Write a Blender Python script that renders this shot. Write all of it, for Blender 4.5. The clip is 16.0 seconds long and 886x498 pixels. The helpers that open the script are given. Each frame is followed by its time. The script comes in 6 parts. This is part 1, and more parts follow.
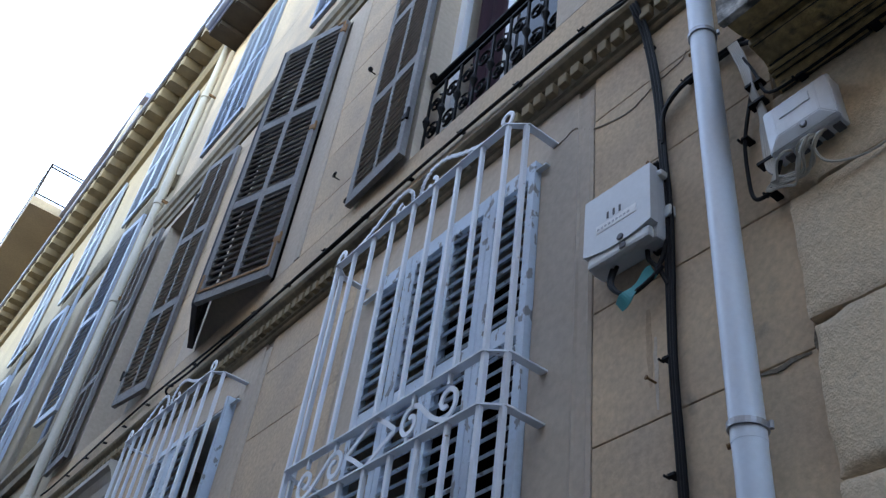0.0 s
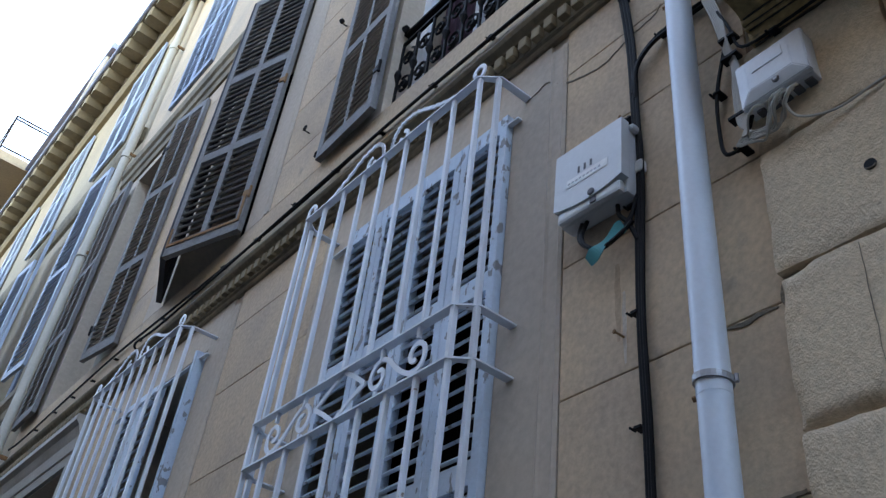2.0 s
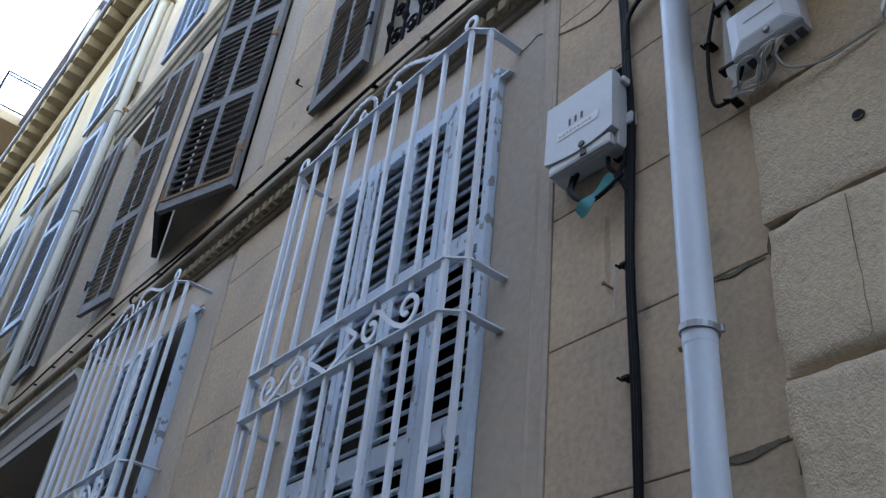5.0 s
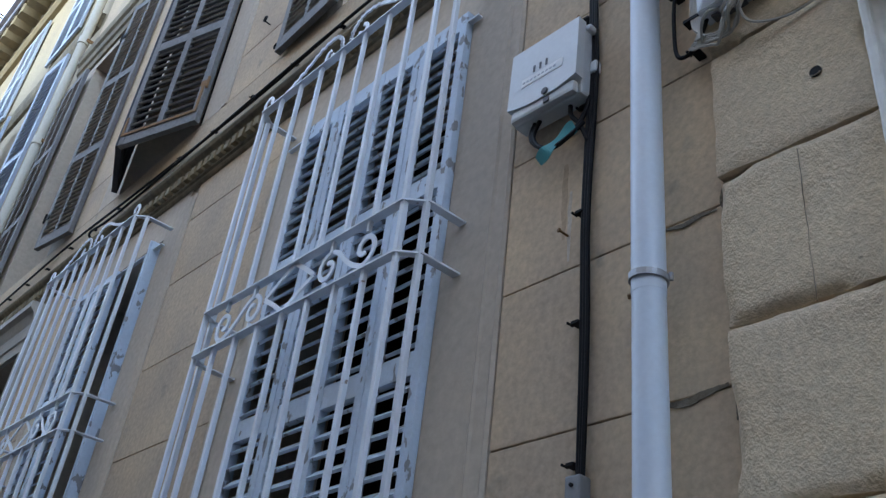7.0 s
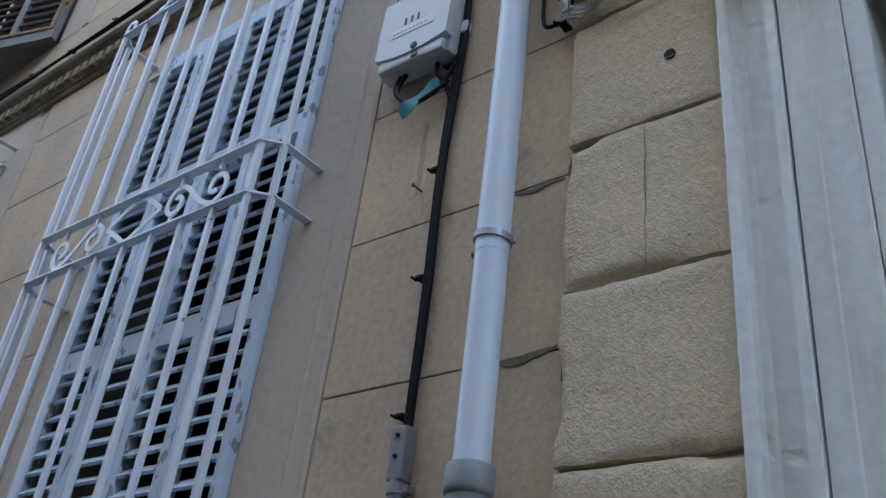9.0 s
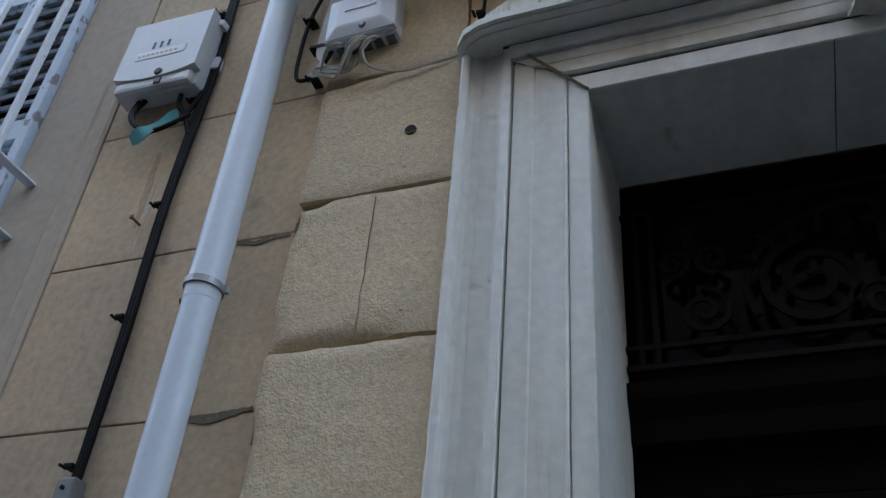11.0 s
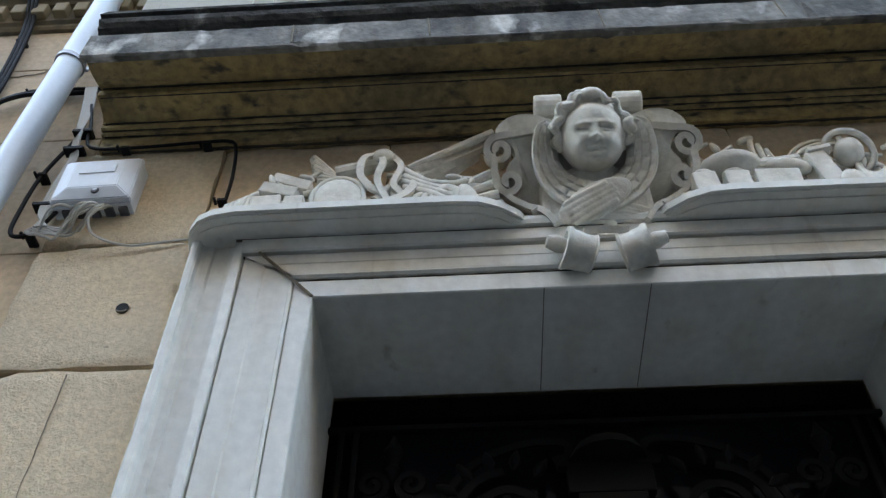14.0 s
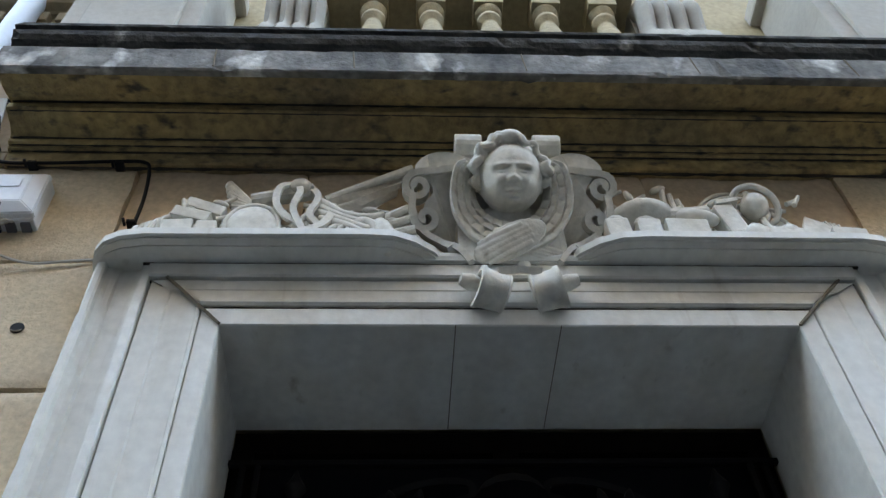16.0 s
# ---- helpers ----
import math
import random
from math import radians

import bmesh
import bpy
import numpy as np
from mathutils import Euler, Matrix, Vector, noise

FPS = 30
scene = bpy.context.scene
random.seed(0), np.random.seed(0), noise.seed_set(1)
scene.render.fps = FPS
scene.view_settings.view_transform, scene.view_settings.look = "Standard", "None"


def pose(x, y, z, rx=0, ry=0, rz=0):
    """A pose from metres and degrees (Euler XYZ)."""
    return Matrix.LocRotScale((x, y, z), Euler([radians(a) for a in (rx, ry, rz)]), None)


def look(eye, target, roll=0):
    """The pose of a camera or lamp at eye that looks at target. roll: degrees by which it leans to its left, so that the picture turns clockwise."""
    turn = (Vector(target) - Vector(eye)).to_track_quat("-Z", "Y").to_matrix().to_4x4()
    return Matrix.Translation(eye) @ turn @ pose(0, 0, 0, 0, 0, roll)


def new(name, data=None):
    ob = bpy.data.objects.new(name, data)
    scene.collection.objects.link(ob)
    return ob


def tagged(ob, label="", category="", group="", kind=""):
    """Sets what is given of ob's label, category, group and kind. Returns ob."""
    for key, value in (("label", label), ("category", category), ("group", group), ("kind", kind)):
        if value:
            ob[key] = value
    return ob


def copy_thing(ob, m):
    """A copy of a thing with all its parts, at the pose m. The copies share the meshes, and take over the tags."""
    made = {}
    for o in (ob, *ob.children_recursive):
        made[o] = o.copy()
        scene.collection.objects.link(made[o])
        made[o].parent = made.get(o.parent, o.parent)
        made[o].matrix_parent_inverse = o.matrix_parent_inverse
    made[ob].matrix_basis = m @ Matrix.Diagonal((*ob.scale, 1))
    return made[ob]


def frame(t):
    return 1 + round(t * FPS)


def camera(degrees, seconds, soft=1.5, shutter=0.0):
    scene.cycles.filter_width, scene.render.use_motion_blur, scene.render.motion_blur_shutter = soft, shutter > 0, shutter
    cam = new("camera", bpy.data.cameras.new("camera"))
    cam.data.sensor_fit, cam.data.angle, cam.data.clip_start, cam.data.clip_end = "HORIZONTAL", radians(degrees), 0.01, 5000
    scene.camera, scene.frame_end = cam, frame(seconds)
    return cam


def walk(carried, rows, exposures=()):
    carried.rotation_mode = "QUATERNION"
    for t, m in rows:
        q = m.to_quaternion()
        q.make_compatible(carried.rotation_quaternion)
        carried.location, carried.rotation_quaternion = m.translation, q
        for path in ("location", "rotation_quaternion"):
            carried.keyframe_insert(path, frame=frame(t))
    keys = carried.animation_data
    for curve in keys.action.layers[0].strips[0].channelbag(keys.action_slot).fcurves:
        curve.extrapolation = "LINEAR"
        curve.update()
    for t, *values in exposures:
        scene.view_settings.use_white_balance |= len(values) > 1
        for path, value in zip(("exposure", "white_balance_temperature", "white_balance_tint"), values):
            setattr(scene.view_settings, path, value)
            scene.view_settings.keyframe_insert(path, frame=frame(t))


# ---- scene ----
cam = camera(51.5, 16.0, soft=1.35)
PATH = [
    (0, (-1.651, 0.028, 1.625), (-0.84, 1.303, 2.935), 8.8),
    (0.5, (-1.64, 0.031, 1.637), (-0.813, 1.316, 2.928), 9.0),
    (1, (-1.648, 0.036, 1.626), (-0.805, 1.324, 2.904), 9.0),
    (1.5, (-1.63, 0.046, 1.635), (-0.763, 1.331, 2.898), 8.6),
    (2, (-1.629, 0.041, 1.63), (-0.729, 1.32, 2.876), 7.5),
    (2.5, (-1.624, 0.04, 1.632), (-0.715, 1.326, 2.864), 6.6),
    (3, (-1.621, 0.041, 1.633), (-0.704, 1.339, 2.848), 6.6),
    (3.5, (-1.613, 0.045, 1.63), (-0.683, 1.356, 2.821), 6.6),
    (6, (-1.619, 0.013, 1.611), (-0.63, 1.321, 2.756), 7.7),
    (6.5, (-1.592, 0.014, 1.603), (-0.566, 1.318, 2.719), 7.9),
    (7, (-1.588, 0.011, 1.598), (-0.539, 1.319, 2.687), 7.5),
    (7.5, (-1.578, 0.014, 1.591), (-0.506, 1.343, 2.632), 7.5),
    (8, (-1.555, 0.012, 1.587), (-0.459, 1.326, 2.622), 8.2),
    (8.5, (-1.543, -0.001, 1.585), (-0.365, 1.241, 2.62), 8.0),
    (9, (-1.537, -0.012, 1.586), (-0.257, 1.112, 2.635), 7.4),
    (9.5, (-1.528, -0.019, 1.589), (-0.172, 1.008, 2.64), 6.7),
    (10, (-1.501, -0.029, 1.588), (-0.09, 0.894, 2.664), 6.8),
    (10.2, (-1.485, -0.034, 1.593), (-0.053, 0.821, 2.697), 6.6),
    (12.3, (-1.458, -0.091, 1.684), (-0.024, 0.266, 3.031), 3.1),
    (12.5, (-1.442, -0.099, 1.681), (-0.027, 0.215, 3.059), 2.8),
    (13, (-1.443, -0.112, 1.687), (-0.032, 0.121, 3.085), 2.6),
    (13.5, (-1.439, -0.124, 1.692), (-0.063, 0.015, 3.137), 1.4),
    (14, (-1.456, -0.141, 1.703), (-0.146, -0.059, 3.212), 0.3),
    (14.5, (-1.458, -0.152, 1.707), (-0.177, -0.139, 3.242), -1.7),
    (15, (-1.443, -0.144, 1.694), (-0.183, -0.184, 3.246), -1.9),
    (15.5, (-1.445, -0.145, 1.703), (-0.185, -0.211, 3.255), -2.2),
    (16, (-1.443, -0.15, 1.703), (-0.196, -0.247, 3.264), -3.1),
]
walk(cam, [(t, look(eye, target, roll)) for t, eye, target, roll in PATH],
     [(0, 2.48, 7600, 14), (7, 2.62, 7750, 12.5), (8, 2.67, 7800, 12), (10, 2.75, 8100, 12), (12.3, 2.6, 8500, 10.5), (12.5, 2.7, 8500, 10.5), (13, 3.25, 8600, 10), (13.5, 3.5, 8700, 9.5), (14.5, 3.55, 9000, 10), (16, 3.55, 9000, 10)])

# ---- world, sun ----
# The street front faces -x and lies in the shade of its own roofs; the sun stands behind the houses.
world = bpy.data.worlds.new("sky")
scene.world = world
world.use_nodes = True
wn = world.node_tree
sky = wn.nodes.new("ShaderNodeTexSky")
sky.sky_type, sky.sun_disc = "NISHITA", False
sky.sun_elevation, sky.sun_rotation = radians(30), radians(75)
wn.links.new(sky.outputs[0], wn.nodes["Background"].inputs[0])
wn.nodes["Background"].inputs[1].default_value = 0.30
sun = new("sun", bpy.data.lights.new("sun", "SUN"))
sun.data.energy, sun.data.angle, sun.data.color = 2.0, radians(0.6), (1.0, 0.94, 0.86)
sun.matrix_world = look((0.837 * 30, 0.224 * 30, 0.5 * 30), (0, 0, 0))


# ---- materials ----
def material(name, base, rough=0.8, metal=0.0, tint=None, tint_scale=2.0, tint_amount=0.5, grain=0.0, grain_scale=60.0,
             bump=0.0, bump_scale=60.0, bump_depth=0.01, spots=None, spot_scale=14.0, spot_edge=0.62, spot_soft=0.04,
             random_value=0.0, stretch=(1, 1, 1), coarse=0.0, coarse_scale=8.0, shine=0.5):
    """A procedural surface in world metres: broad tinting, fine grain, sharp-edged spots (peeling, rust, crust) and relief."""
    m = bpy.data.materials.new(name)
    m.use_nodes = True
    t = m.node_tree
    n, link = t.nodes, t.links.new
    b = n["Principled BSDF"]
    b.inputs["Roughness"].default_value, b.inputs["Metallic"].default_value = rough, metal
    b.inputs["Specular IOR Level"].default_value = shine
    geo = n.new("ShaderNodeNewGeometry")
    mapping = n.new("ShaderNodeMapping")
    mapping.inputs["Scale"].default_value = stretch
    link(geo.outputs["Position"], mapping.inputs["Vector"])

    def noise_at(scale, detail=5.0, plain=False):
        x = n.new("ShaderNodeTexNoise")
        x.inputs["Scale"].default_value, x.inputs["Detail"].default_value = scale, detail
        link(geo.outputs["Position"] if plain else mapping.outputs[0], x.inputs["Vector"])
        return x.outputs[0]

    def ramp(value, low, high):
        x = n.new("ShaderNodeMapRange")
        x.inputs["From Min"].default_value, x.inputs["From Max"].default_value = low, high
        link(value, x.inputs["Value"])
        return x.outputs[0]

    def mix(factor, a, c, kind="MIX"):
        x = n.new("ShaderNodeMix")
        x.data_type, x.blend_type = "RGBA", kind
        for socket, value in ((x.inputs[0], factor), (x.inputs[6], a), (x.inputs[7], c)):
            if isinstance(value, bpy.types.NodeSocket):
                link(value, socket)
            else:
                socket.default_value = value if isinstance(value, float) else (*value[:3], 1)
        return x.outputs[2]

    colour = tuple(base)
    if tint:
        f = n.new("ShaderNodeMath")
        f.operation = "MULTIPLY"
        f.inputs[1].default_value = tint_amount
        link(ramp(noise_at(tint_scale), 0.32, 0.68), f.inputs[0])
        colour = mix(f.outputs[0], colour, tint)
    if spots:
        colour = mix(ramp(noise_at(spot_scale, 8.0), spot_edge, spot_edge + spot_soft), colour, spots)
    if grain:
        g = n.new("ShaderNodeMapRange")
        g.inputs["From Min"].default_value, g.inputs["From Max"].default_value = 0.3, 0.7
        g.inputs["To Min"].default_value, g.inputs["To Max"].default_value = 1 - grain, 1 + grain
        link(noise_at(grain_scale, 6.0, True), g.inputs["Value"])
        colour = mix(1.0, colour, g.outputs[0], "MULTIPLY")
    if random_value:
        info = n.new("ShaderNodeObjectInfo")
        g = n.new("ShaderNodeMapRange")
        g.inputs["To Min"].default_value, g.inputs["To Max"].default_value = 1 - random_value, 1 + random_value
        link(info.outputs["Random"], g.inputs["Value"])
        colour = mix(1.0, colour, g.outputs[0], "MULTIPLY")
    if isinstance(colour, tuple):
        b.inputs["Base Color"].default_value = (*colour[:3], 1)
    else:
        link(colour, b.inputs["Base Color"])
    if bump:
        k = n.new("ShaderNodeBump")
        k.inputs["Strength"].default_value, k.inputs["Distance"].default_value = bump, bump_depth
        height = noise_at(bump_scale, 6.0, True)
        if coarse:
            s = n.new("ShaderNodeMath")
            s.operation = "MULTIPLY_ADD"
            s.inputs[1].default_value = coarse
            link(noise_at(coarse_scale, 3.0, True), s.inputs[0])
            link(height, s.inputs[2])
            height = s.outputs[0]
        link(height, k.inputs["Height"])
        link(k.outputs[0], b.inputs["Normal"])
    return m


ASHLAR = material("limestone ashlar", (0.60, 0.445, 0.29), 0.9, tint=(0.42, 0.325, 0.24), tint_scale=2.4, tint_amount=0.85, grain=0.13, grain_scale=45,
                  spots=(0.30, 0.25, 0.19), spot_scale=7, spot_edge=0.66, spot_soft=0.12, random_value=0.07, bump=0.25, bump_scale=90, bump_depth=0.004)
OLD_RENDER = material("old ochre house render", (0.40, 0.31, 0.20), 0.92, tint=(0.29, 0.23, 0.16), tint_scale=0.9, tint_amount=0.8, grain=0.1, grain_scale=24)
STUCCO = material("grey stained stucco", (0.56, 0.455, 0.345), 0.92, tint=(0.41, 0.35, 0.29), tint_scale=1.1, tint_amount=0.8, grain=0.08, grain_scale=30,
                  bump=0.2, bump_scale=70, bump_depth=0.004, stretch=(1, 1.6, 0.35))
ROUGH = material("rough ochre stone render", (0.66, 0.52, 0.35), 0.95, tint=(0.54, 0.43, 0.31), tint_scale=2.2, tint_amount=0.7, grain=0.12, grain_scale=70,
                 spots=(0.34, 0.27, 0.19), spot_scale=26, spot_edge=0.70, spot_soft=0.06, random_value=0.06, bump=0.6, bump_scale=170, bump_depth=0.005, coarse=0.9, coarse_scale=70, stretch=(1, 1, 1.7))
RUST_STAIN = material("rust stained limestone", (0.40, 0.28, 0.18), 0.92, tint=(0.48, 0.355, 0.24), tint_scale=14, tint_amount=0.8, grain=0.15, grain_scale=80)
LIME_STAIN = material("lime stained limestone", (0.56, 0.50, 0.42), 0.92, tint=(0.48, 0.39, 0.29), tint_scale=14, tint_amount=0.8, grain=0.12, grain_scale=80)
JOINT = material("dark mortar", (0.20, 0.165, 0.12), 0.95, tint=(0.12, 0.10, 0.08), tint_scale=9, bump=0.5, bump_scale=60, bump_depth=0.01)
# Near black, for strips that darken the moulding creases as shade would.
CREASE_SHADE = material("black crease shade", (0.035, 0.03, 0.024), 0.95, tint=(0.07, 0.058, 0.042), tint_scale=18, tint_amount=0.8, grain=0.2)
MARBLE = material("weathered white marble", (0.72, 0.715, 0.67), 0.6, tint=(0.58, 0.55, 0.48), tint_scale=2.6, tint_amount=0.7, grain=0.07, grain_scale=36,
                  spots=(0.42, 0.37, 0.30), spot_scale=4, spot_edge=0.66, spot_soft=0.16, bump=0.2, bump_scale=60, bump_depth=0.004, stretch=(3, 5, 0.5))
CARVED = material("carved pale stone", (0.76, 0.735, 0.67), 0.85, tint=(0.52, 0.47, 0.38), tint_scale=13, tint_amount=0.7, grain=0.10, grain_scale=60,
                  spots=(0.30, 0.25, 0.18), spot_scale=16, spot_edge=0.68, spot_soft=0.10, bump=0.3, bump_scale=110, bump_depth=0.004)
CORNICE = material("ochre weathered cornice stone", (0.44, 0.315, 0.135), 0.92, tint=(0.15, 0.12, 0.08), tint_scale=2.4, tint_amount=0.9, grain=0.32, grain_scale=34,
                   spots=(0.075, 0.064, 0.048), spot_scale=22, spot_edge=0.56, spot_soft=0.16, bump=1.0, bump_scale=60, bump_depth=0.010, stretch=(1, 0.7, 1.5))
CRUST = material("black crusted ledge stone", (0.035, 0.037, 0.039), 0.9, tint=(0.11, 0.11, 0.10), tint_scale=6, tint_amount=0.8, grain=0.3, grain_scale=45,
                 spots=(0.45, 0.45, 0.42), spot_scale=5, spot_edge=0.63, spot_soft=0.10, bump=0.7, bump_scale=50, bump_depth=0.010, stretch=(1, 1, 0.5))
LEDGE = material("grey washed ledge stone", (0.27, 0.26, 0.235), 0.9, tint=(0.05, 0.05, 0.048), tint_scale=9, tint_amount=0.95, grain=0.25, grain_scale=40,
                 spots=(0.50, 0.49, 0.46), spot_scale=7, spot_edge=0.58, spot_soft=0.08, bump=0.6, bump_scale=55, bump_depth=0.008, stretch=(1, 1, 0.6))
PALE = material("pale limewashed stone", (0.43, 0.405, 0.355), 0.85, tint=(0.30, 0.275, 0.23), tint_scale=5, grain=0.06, grain_scale=40, bump=0.25, bump_scale=45, bump_depth=0.006)
STRING = material("weathered string course stone", (0.27, 0.215, 0.135), 0.92, tint=(0.13, 0.108, 0.08), tint_scale=3.5, tint_amount=0.85, grain=0.18, grain_scale=30, bump=0.3, bump_scale=60, bump_depth=0.006)
YELLOW = material("yellow limestone", (0.44, 0.36, 0.22), 0.9, tint=(0.30, 0.25, 0.17), tint_scale=4, grain=0.12, grain_scale=45, bump=0.3, bump_scale=60, bump_depth=0.006)
WHITE_IRON = material("white painted iron", (0.66, 0.69, 0.73), 0.45, tint=(0.56, 0.58, 0.60), tint_scale=8, tint_amount=0.5,
                      spots=(0.26, 0.20, 0.16), spot_scale=22, spot_edge=0.73, spot_soft=0.03, bump=0.15, bump_scale=120, bump_depth=0.002)
PEELING = material("peeling pale blue paint", (0.53, 0.62, 0.71), 0.6, tint=(0.42, 0.50, 0.59), tint_scale=5, tint_amount=0.6, grain=0.05, grain_scale=60,
                   spots=(0.24, 0.24, 0.25), spot_scale=24, spot_edge=0.60, spot_soft=0.03, bump=0.3, bump_scale=60, bump_depth=0.004, stretch=(1, 1, 0.55))
DARK_WOOD = material("weathered grey wood", (0.21, 0.205, 0.205), 0.8, tint=(0.12, 0.115, 0.115), tint_scale=6, tint_amount=0.7, grain=0.15, grain_scale=50,
                     spots=(0.33, 0.31, 0.28), spot_scale=15, spot_edge=0.66, spot_soft=0.06, bump=0.4, bump_scale=60, bump_depth=0.004, stretch=(1, 1, 0.3))
# Dark blue paint, with the shade of the wedge between the leaves in it.
NIGHT_WOOD = material("dark blue shutter paint with wedge shade", (0.045, 0.048, 0.06), 0.75, tint=(0.025, 0.026, 0.032), tint_scale=6, grain=0.15, grain_scale=50, stretch=(1, 1, 0.3))
BROWN_WOOD = material("brown grey slatted wood", (0.24, 0.21, 0.185), 0.85, tint=(0.36, 0.325, 0.29), tint_scale=7, tint_amount=0.6, grain=0.12, grain_scale=50, stretch=(1, 1, 0.4))
BLUE_PAINT = material("slate blue paint", (0.20, 0.26, 0.36), 0.6, tint=(0.29, 0.34, 0.42), tint_scale=5, grain=0.06, grain_scale=40)
LIGHT_BLUE = material("light blue grey paint", (0.33, 0.39, 0.48), 0.55, tint=(0.26, 0.31, 0.39), tint_scale=3, grain=0.05, grain_scale=40)
RUST = material("rust", (0.25, 0.125, 0.045), 0.85, tint=(0.12, 0.07, 0.04), tint_scale=20, grain=0.2, grain_scale=90, bump=0.4, bump_scale=120, bump_depth=0.003)
PVC = material("white plastic pipe", (0.62, 0.70, 0.78), 0.35, tint=(0.58, 0.62, 0.68), tint_scale=4, tint_amount=0.6, grain=0.03, grain_scale=80)
GREY_PVC = material("grey plastic", (0.20, 0.21, 0.215), 0.5, tint=(0.27, 0.28, 0.29), tint_scale=8, grain=0.05)
ZINC = material("dull zinc", (0.34, 0.35, 0.37), 0.45, 0.6, tint=(0.25, 0.26, 0.28), tint_scale=9, grain=0.08)
CREAM_PIPE = material("cream painted pipe", (0.52, 0.48, 0.40), 0.6, tint=(0.44, 0.40, 0.33), tint_scale=4, grain=0.06)
BOX_PLASTIC = material("light grey plastic", (0.60, 0.63, 0.64), 0.42, tint=(0.53, 0.555, 0.565), tint_scale=7, tint_amount=0.5, grain=0.03)
BOX_WHITE = material("off white plastic", (0.66, 0.70, 0.74), 0.42, tint=(0.59, 0.62, 0.66), tint_scale=7, tint_amount=0.5, grain=0.03)
LABEL = material("paper label", (0.76, 0.77, 0.76), 0.6, grain=0.03)
INK = material("dark print", (0.10, 0.10, 0.11), 0.7, grain=0.05)
BLACK = material("black cable sheath", (0.008, 0.008, 0.009), 0.6, tint=(0.014, 0.014, 0.016), tint_scale=14, shine=0.12)
WIRE = material("off white wire", (0.50, 0.48, 0.43), 0.6, tint=(0.36, 0.34, 0.30), tint_scale=12)
IRON = material("black wrought iron", (0.007, 0.007, 0.008), 0.65, tint=(0.012, 0.011, 0.010), tint_scale=15, shine=0.1)
TEAL = material("teal tape", (0.04, 0.34, 0.36), 0.5, tint=(0.03, 0.24, 0.27), tint_scale=25)
# Dark oak taken near black; the doorway recess's shade is in the colour.
OLD_DOOR = material("dark varnished oak with recess shade", (0.007, 0.005, 0.004), 0.85, tint=(0.004, 0.003, 0.003), tint_scale=8, shine=0.05, grain=0.2, grain_scale=50, stretch=(4, 4, 0.5))
# Near black: the darkness of the unlit rooms is put into this colour.
SHADE = material("near-black room shade", (0.02, 0.019, 0.018), 0.95, tint=(0.014, 0.010, 0.011), tint_scale=2)
CURTAIN = material("dark plum curtain", (0.055, 0.018, 0.035), 0.9, tint=(0.035, 0.012, 0.024), tint_scale=6, stretch=(1, 6, 0.3))
WHITE_PAINT = material("white window paint", (0.72, 0.74, 0.76), 0.5, tint=(0.62, 0.64, 0.67), tint_scale=5, grain=0.03)
SOFFIT = material("brown eave timber", (0.13, 0.095, 0.06), 0.9, tint=(0.08, 0.06, 0.04), tint_scale=4, grain=0.12, grain_scale=20)
EAVE = material("ochre eave stone", (0.25, 0.19, 0.11), 0.9, tint=(0.17, 0.13, 0.08), tint_scale=3, grain=0.1, grain_scale=14)
DARK_EAVE = material("near-black brown eave", (0.045, 0.036, 0.03), 0.9, tint=(0.08, 0.065, 0.05), tint_scale=5, grain=0.1)
TILE = material("clay roof tile", (0.36, 0.22, 0.15), 0.9, tint=(0.26, 0.17, 0.12), tint_scale=3, grain=0.15, grain_scale=20)
GUTTER = material("blue grey gutter paint", (0.25, 0.28, 0.40), 0.5, tint=(0.20, 0.22, 0.30), tint_scale=5)
ASPHALT = material("asphalt", (0.04, 0.04, 0.042), 0.9, tint=(0.055, 0.055, 0.055), tint_scale=1.5, grain=0.25, grain_scale=120, bump=0.5, bump_scale=150, bump_depth=0.005)
PAVING = material("paving stone", (0.045, 0.044, 0.042), 0.9, tint=(0.032, 0.031, 0.030), tint_scale=2, grain=0.12, grain_scale=60, random_value=0.1)
FACING = material("unseen grey facade", (0.16, 0.155, 0.145), 0.9, tint=(0.12, 0.115, 0.11), tint_scale=0.8, grain=0.06, grain_scale=10)

GLASS = bpy.data.materials.new("window glass")
GLASS.use_nodes = True
gb = GLASS.node_tree.nodes["Principled BSDF"]
gb.inputs["Base Color"].default_value, gb.inputs["Roughness"].default_value = (0.005, 0.006, 0.008, 1), 0.06
gb.inputs["IOR"].default_value = 1.2


# ---- mesh helpers ----
def root_of(ob):
    while ob.parent:
        ob = ob.parent
    return ob


def part(name, bm, mat, parent=None, label="", smooth=False):
    """Links a bmesh, written in world metres, as one mesh object, under a thing or a part if one is given."""
    if parent:
        bm.transform(root_of(parent).matrix_basis.inverted())
    me = bpy.data.meshes.new(name)
    bmesh.ops.recalc_face_normals(bm, faces=bm.faces)
    bm.to_mesh(me)
    bm.free()
    me.materials.append(mat)
    if smooth:
        for p in me.polygons:
            p.use_smooth = True
        me.set_sharp_from_angle(angle=radians(48))
    ob = new(name, me)
    ob.parent = parent
    if label:
        ob["label"] = label
    return ob


def thing(name, at, label, category, group="", kind=""):
    ob = new(name)
    ob.empty_display_size = 0.1
    ob.matrix_basis = at if isinstance(at, Matrix) else Matrix.Translation(at)
    return tagged(ob, label, category, group, kind)


def bm_new():
    return bmesh.new()


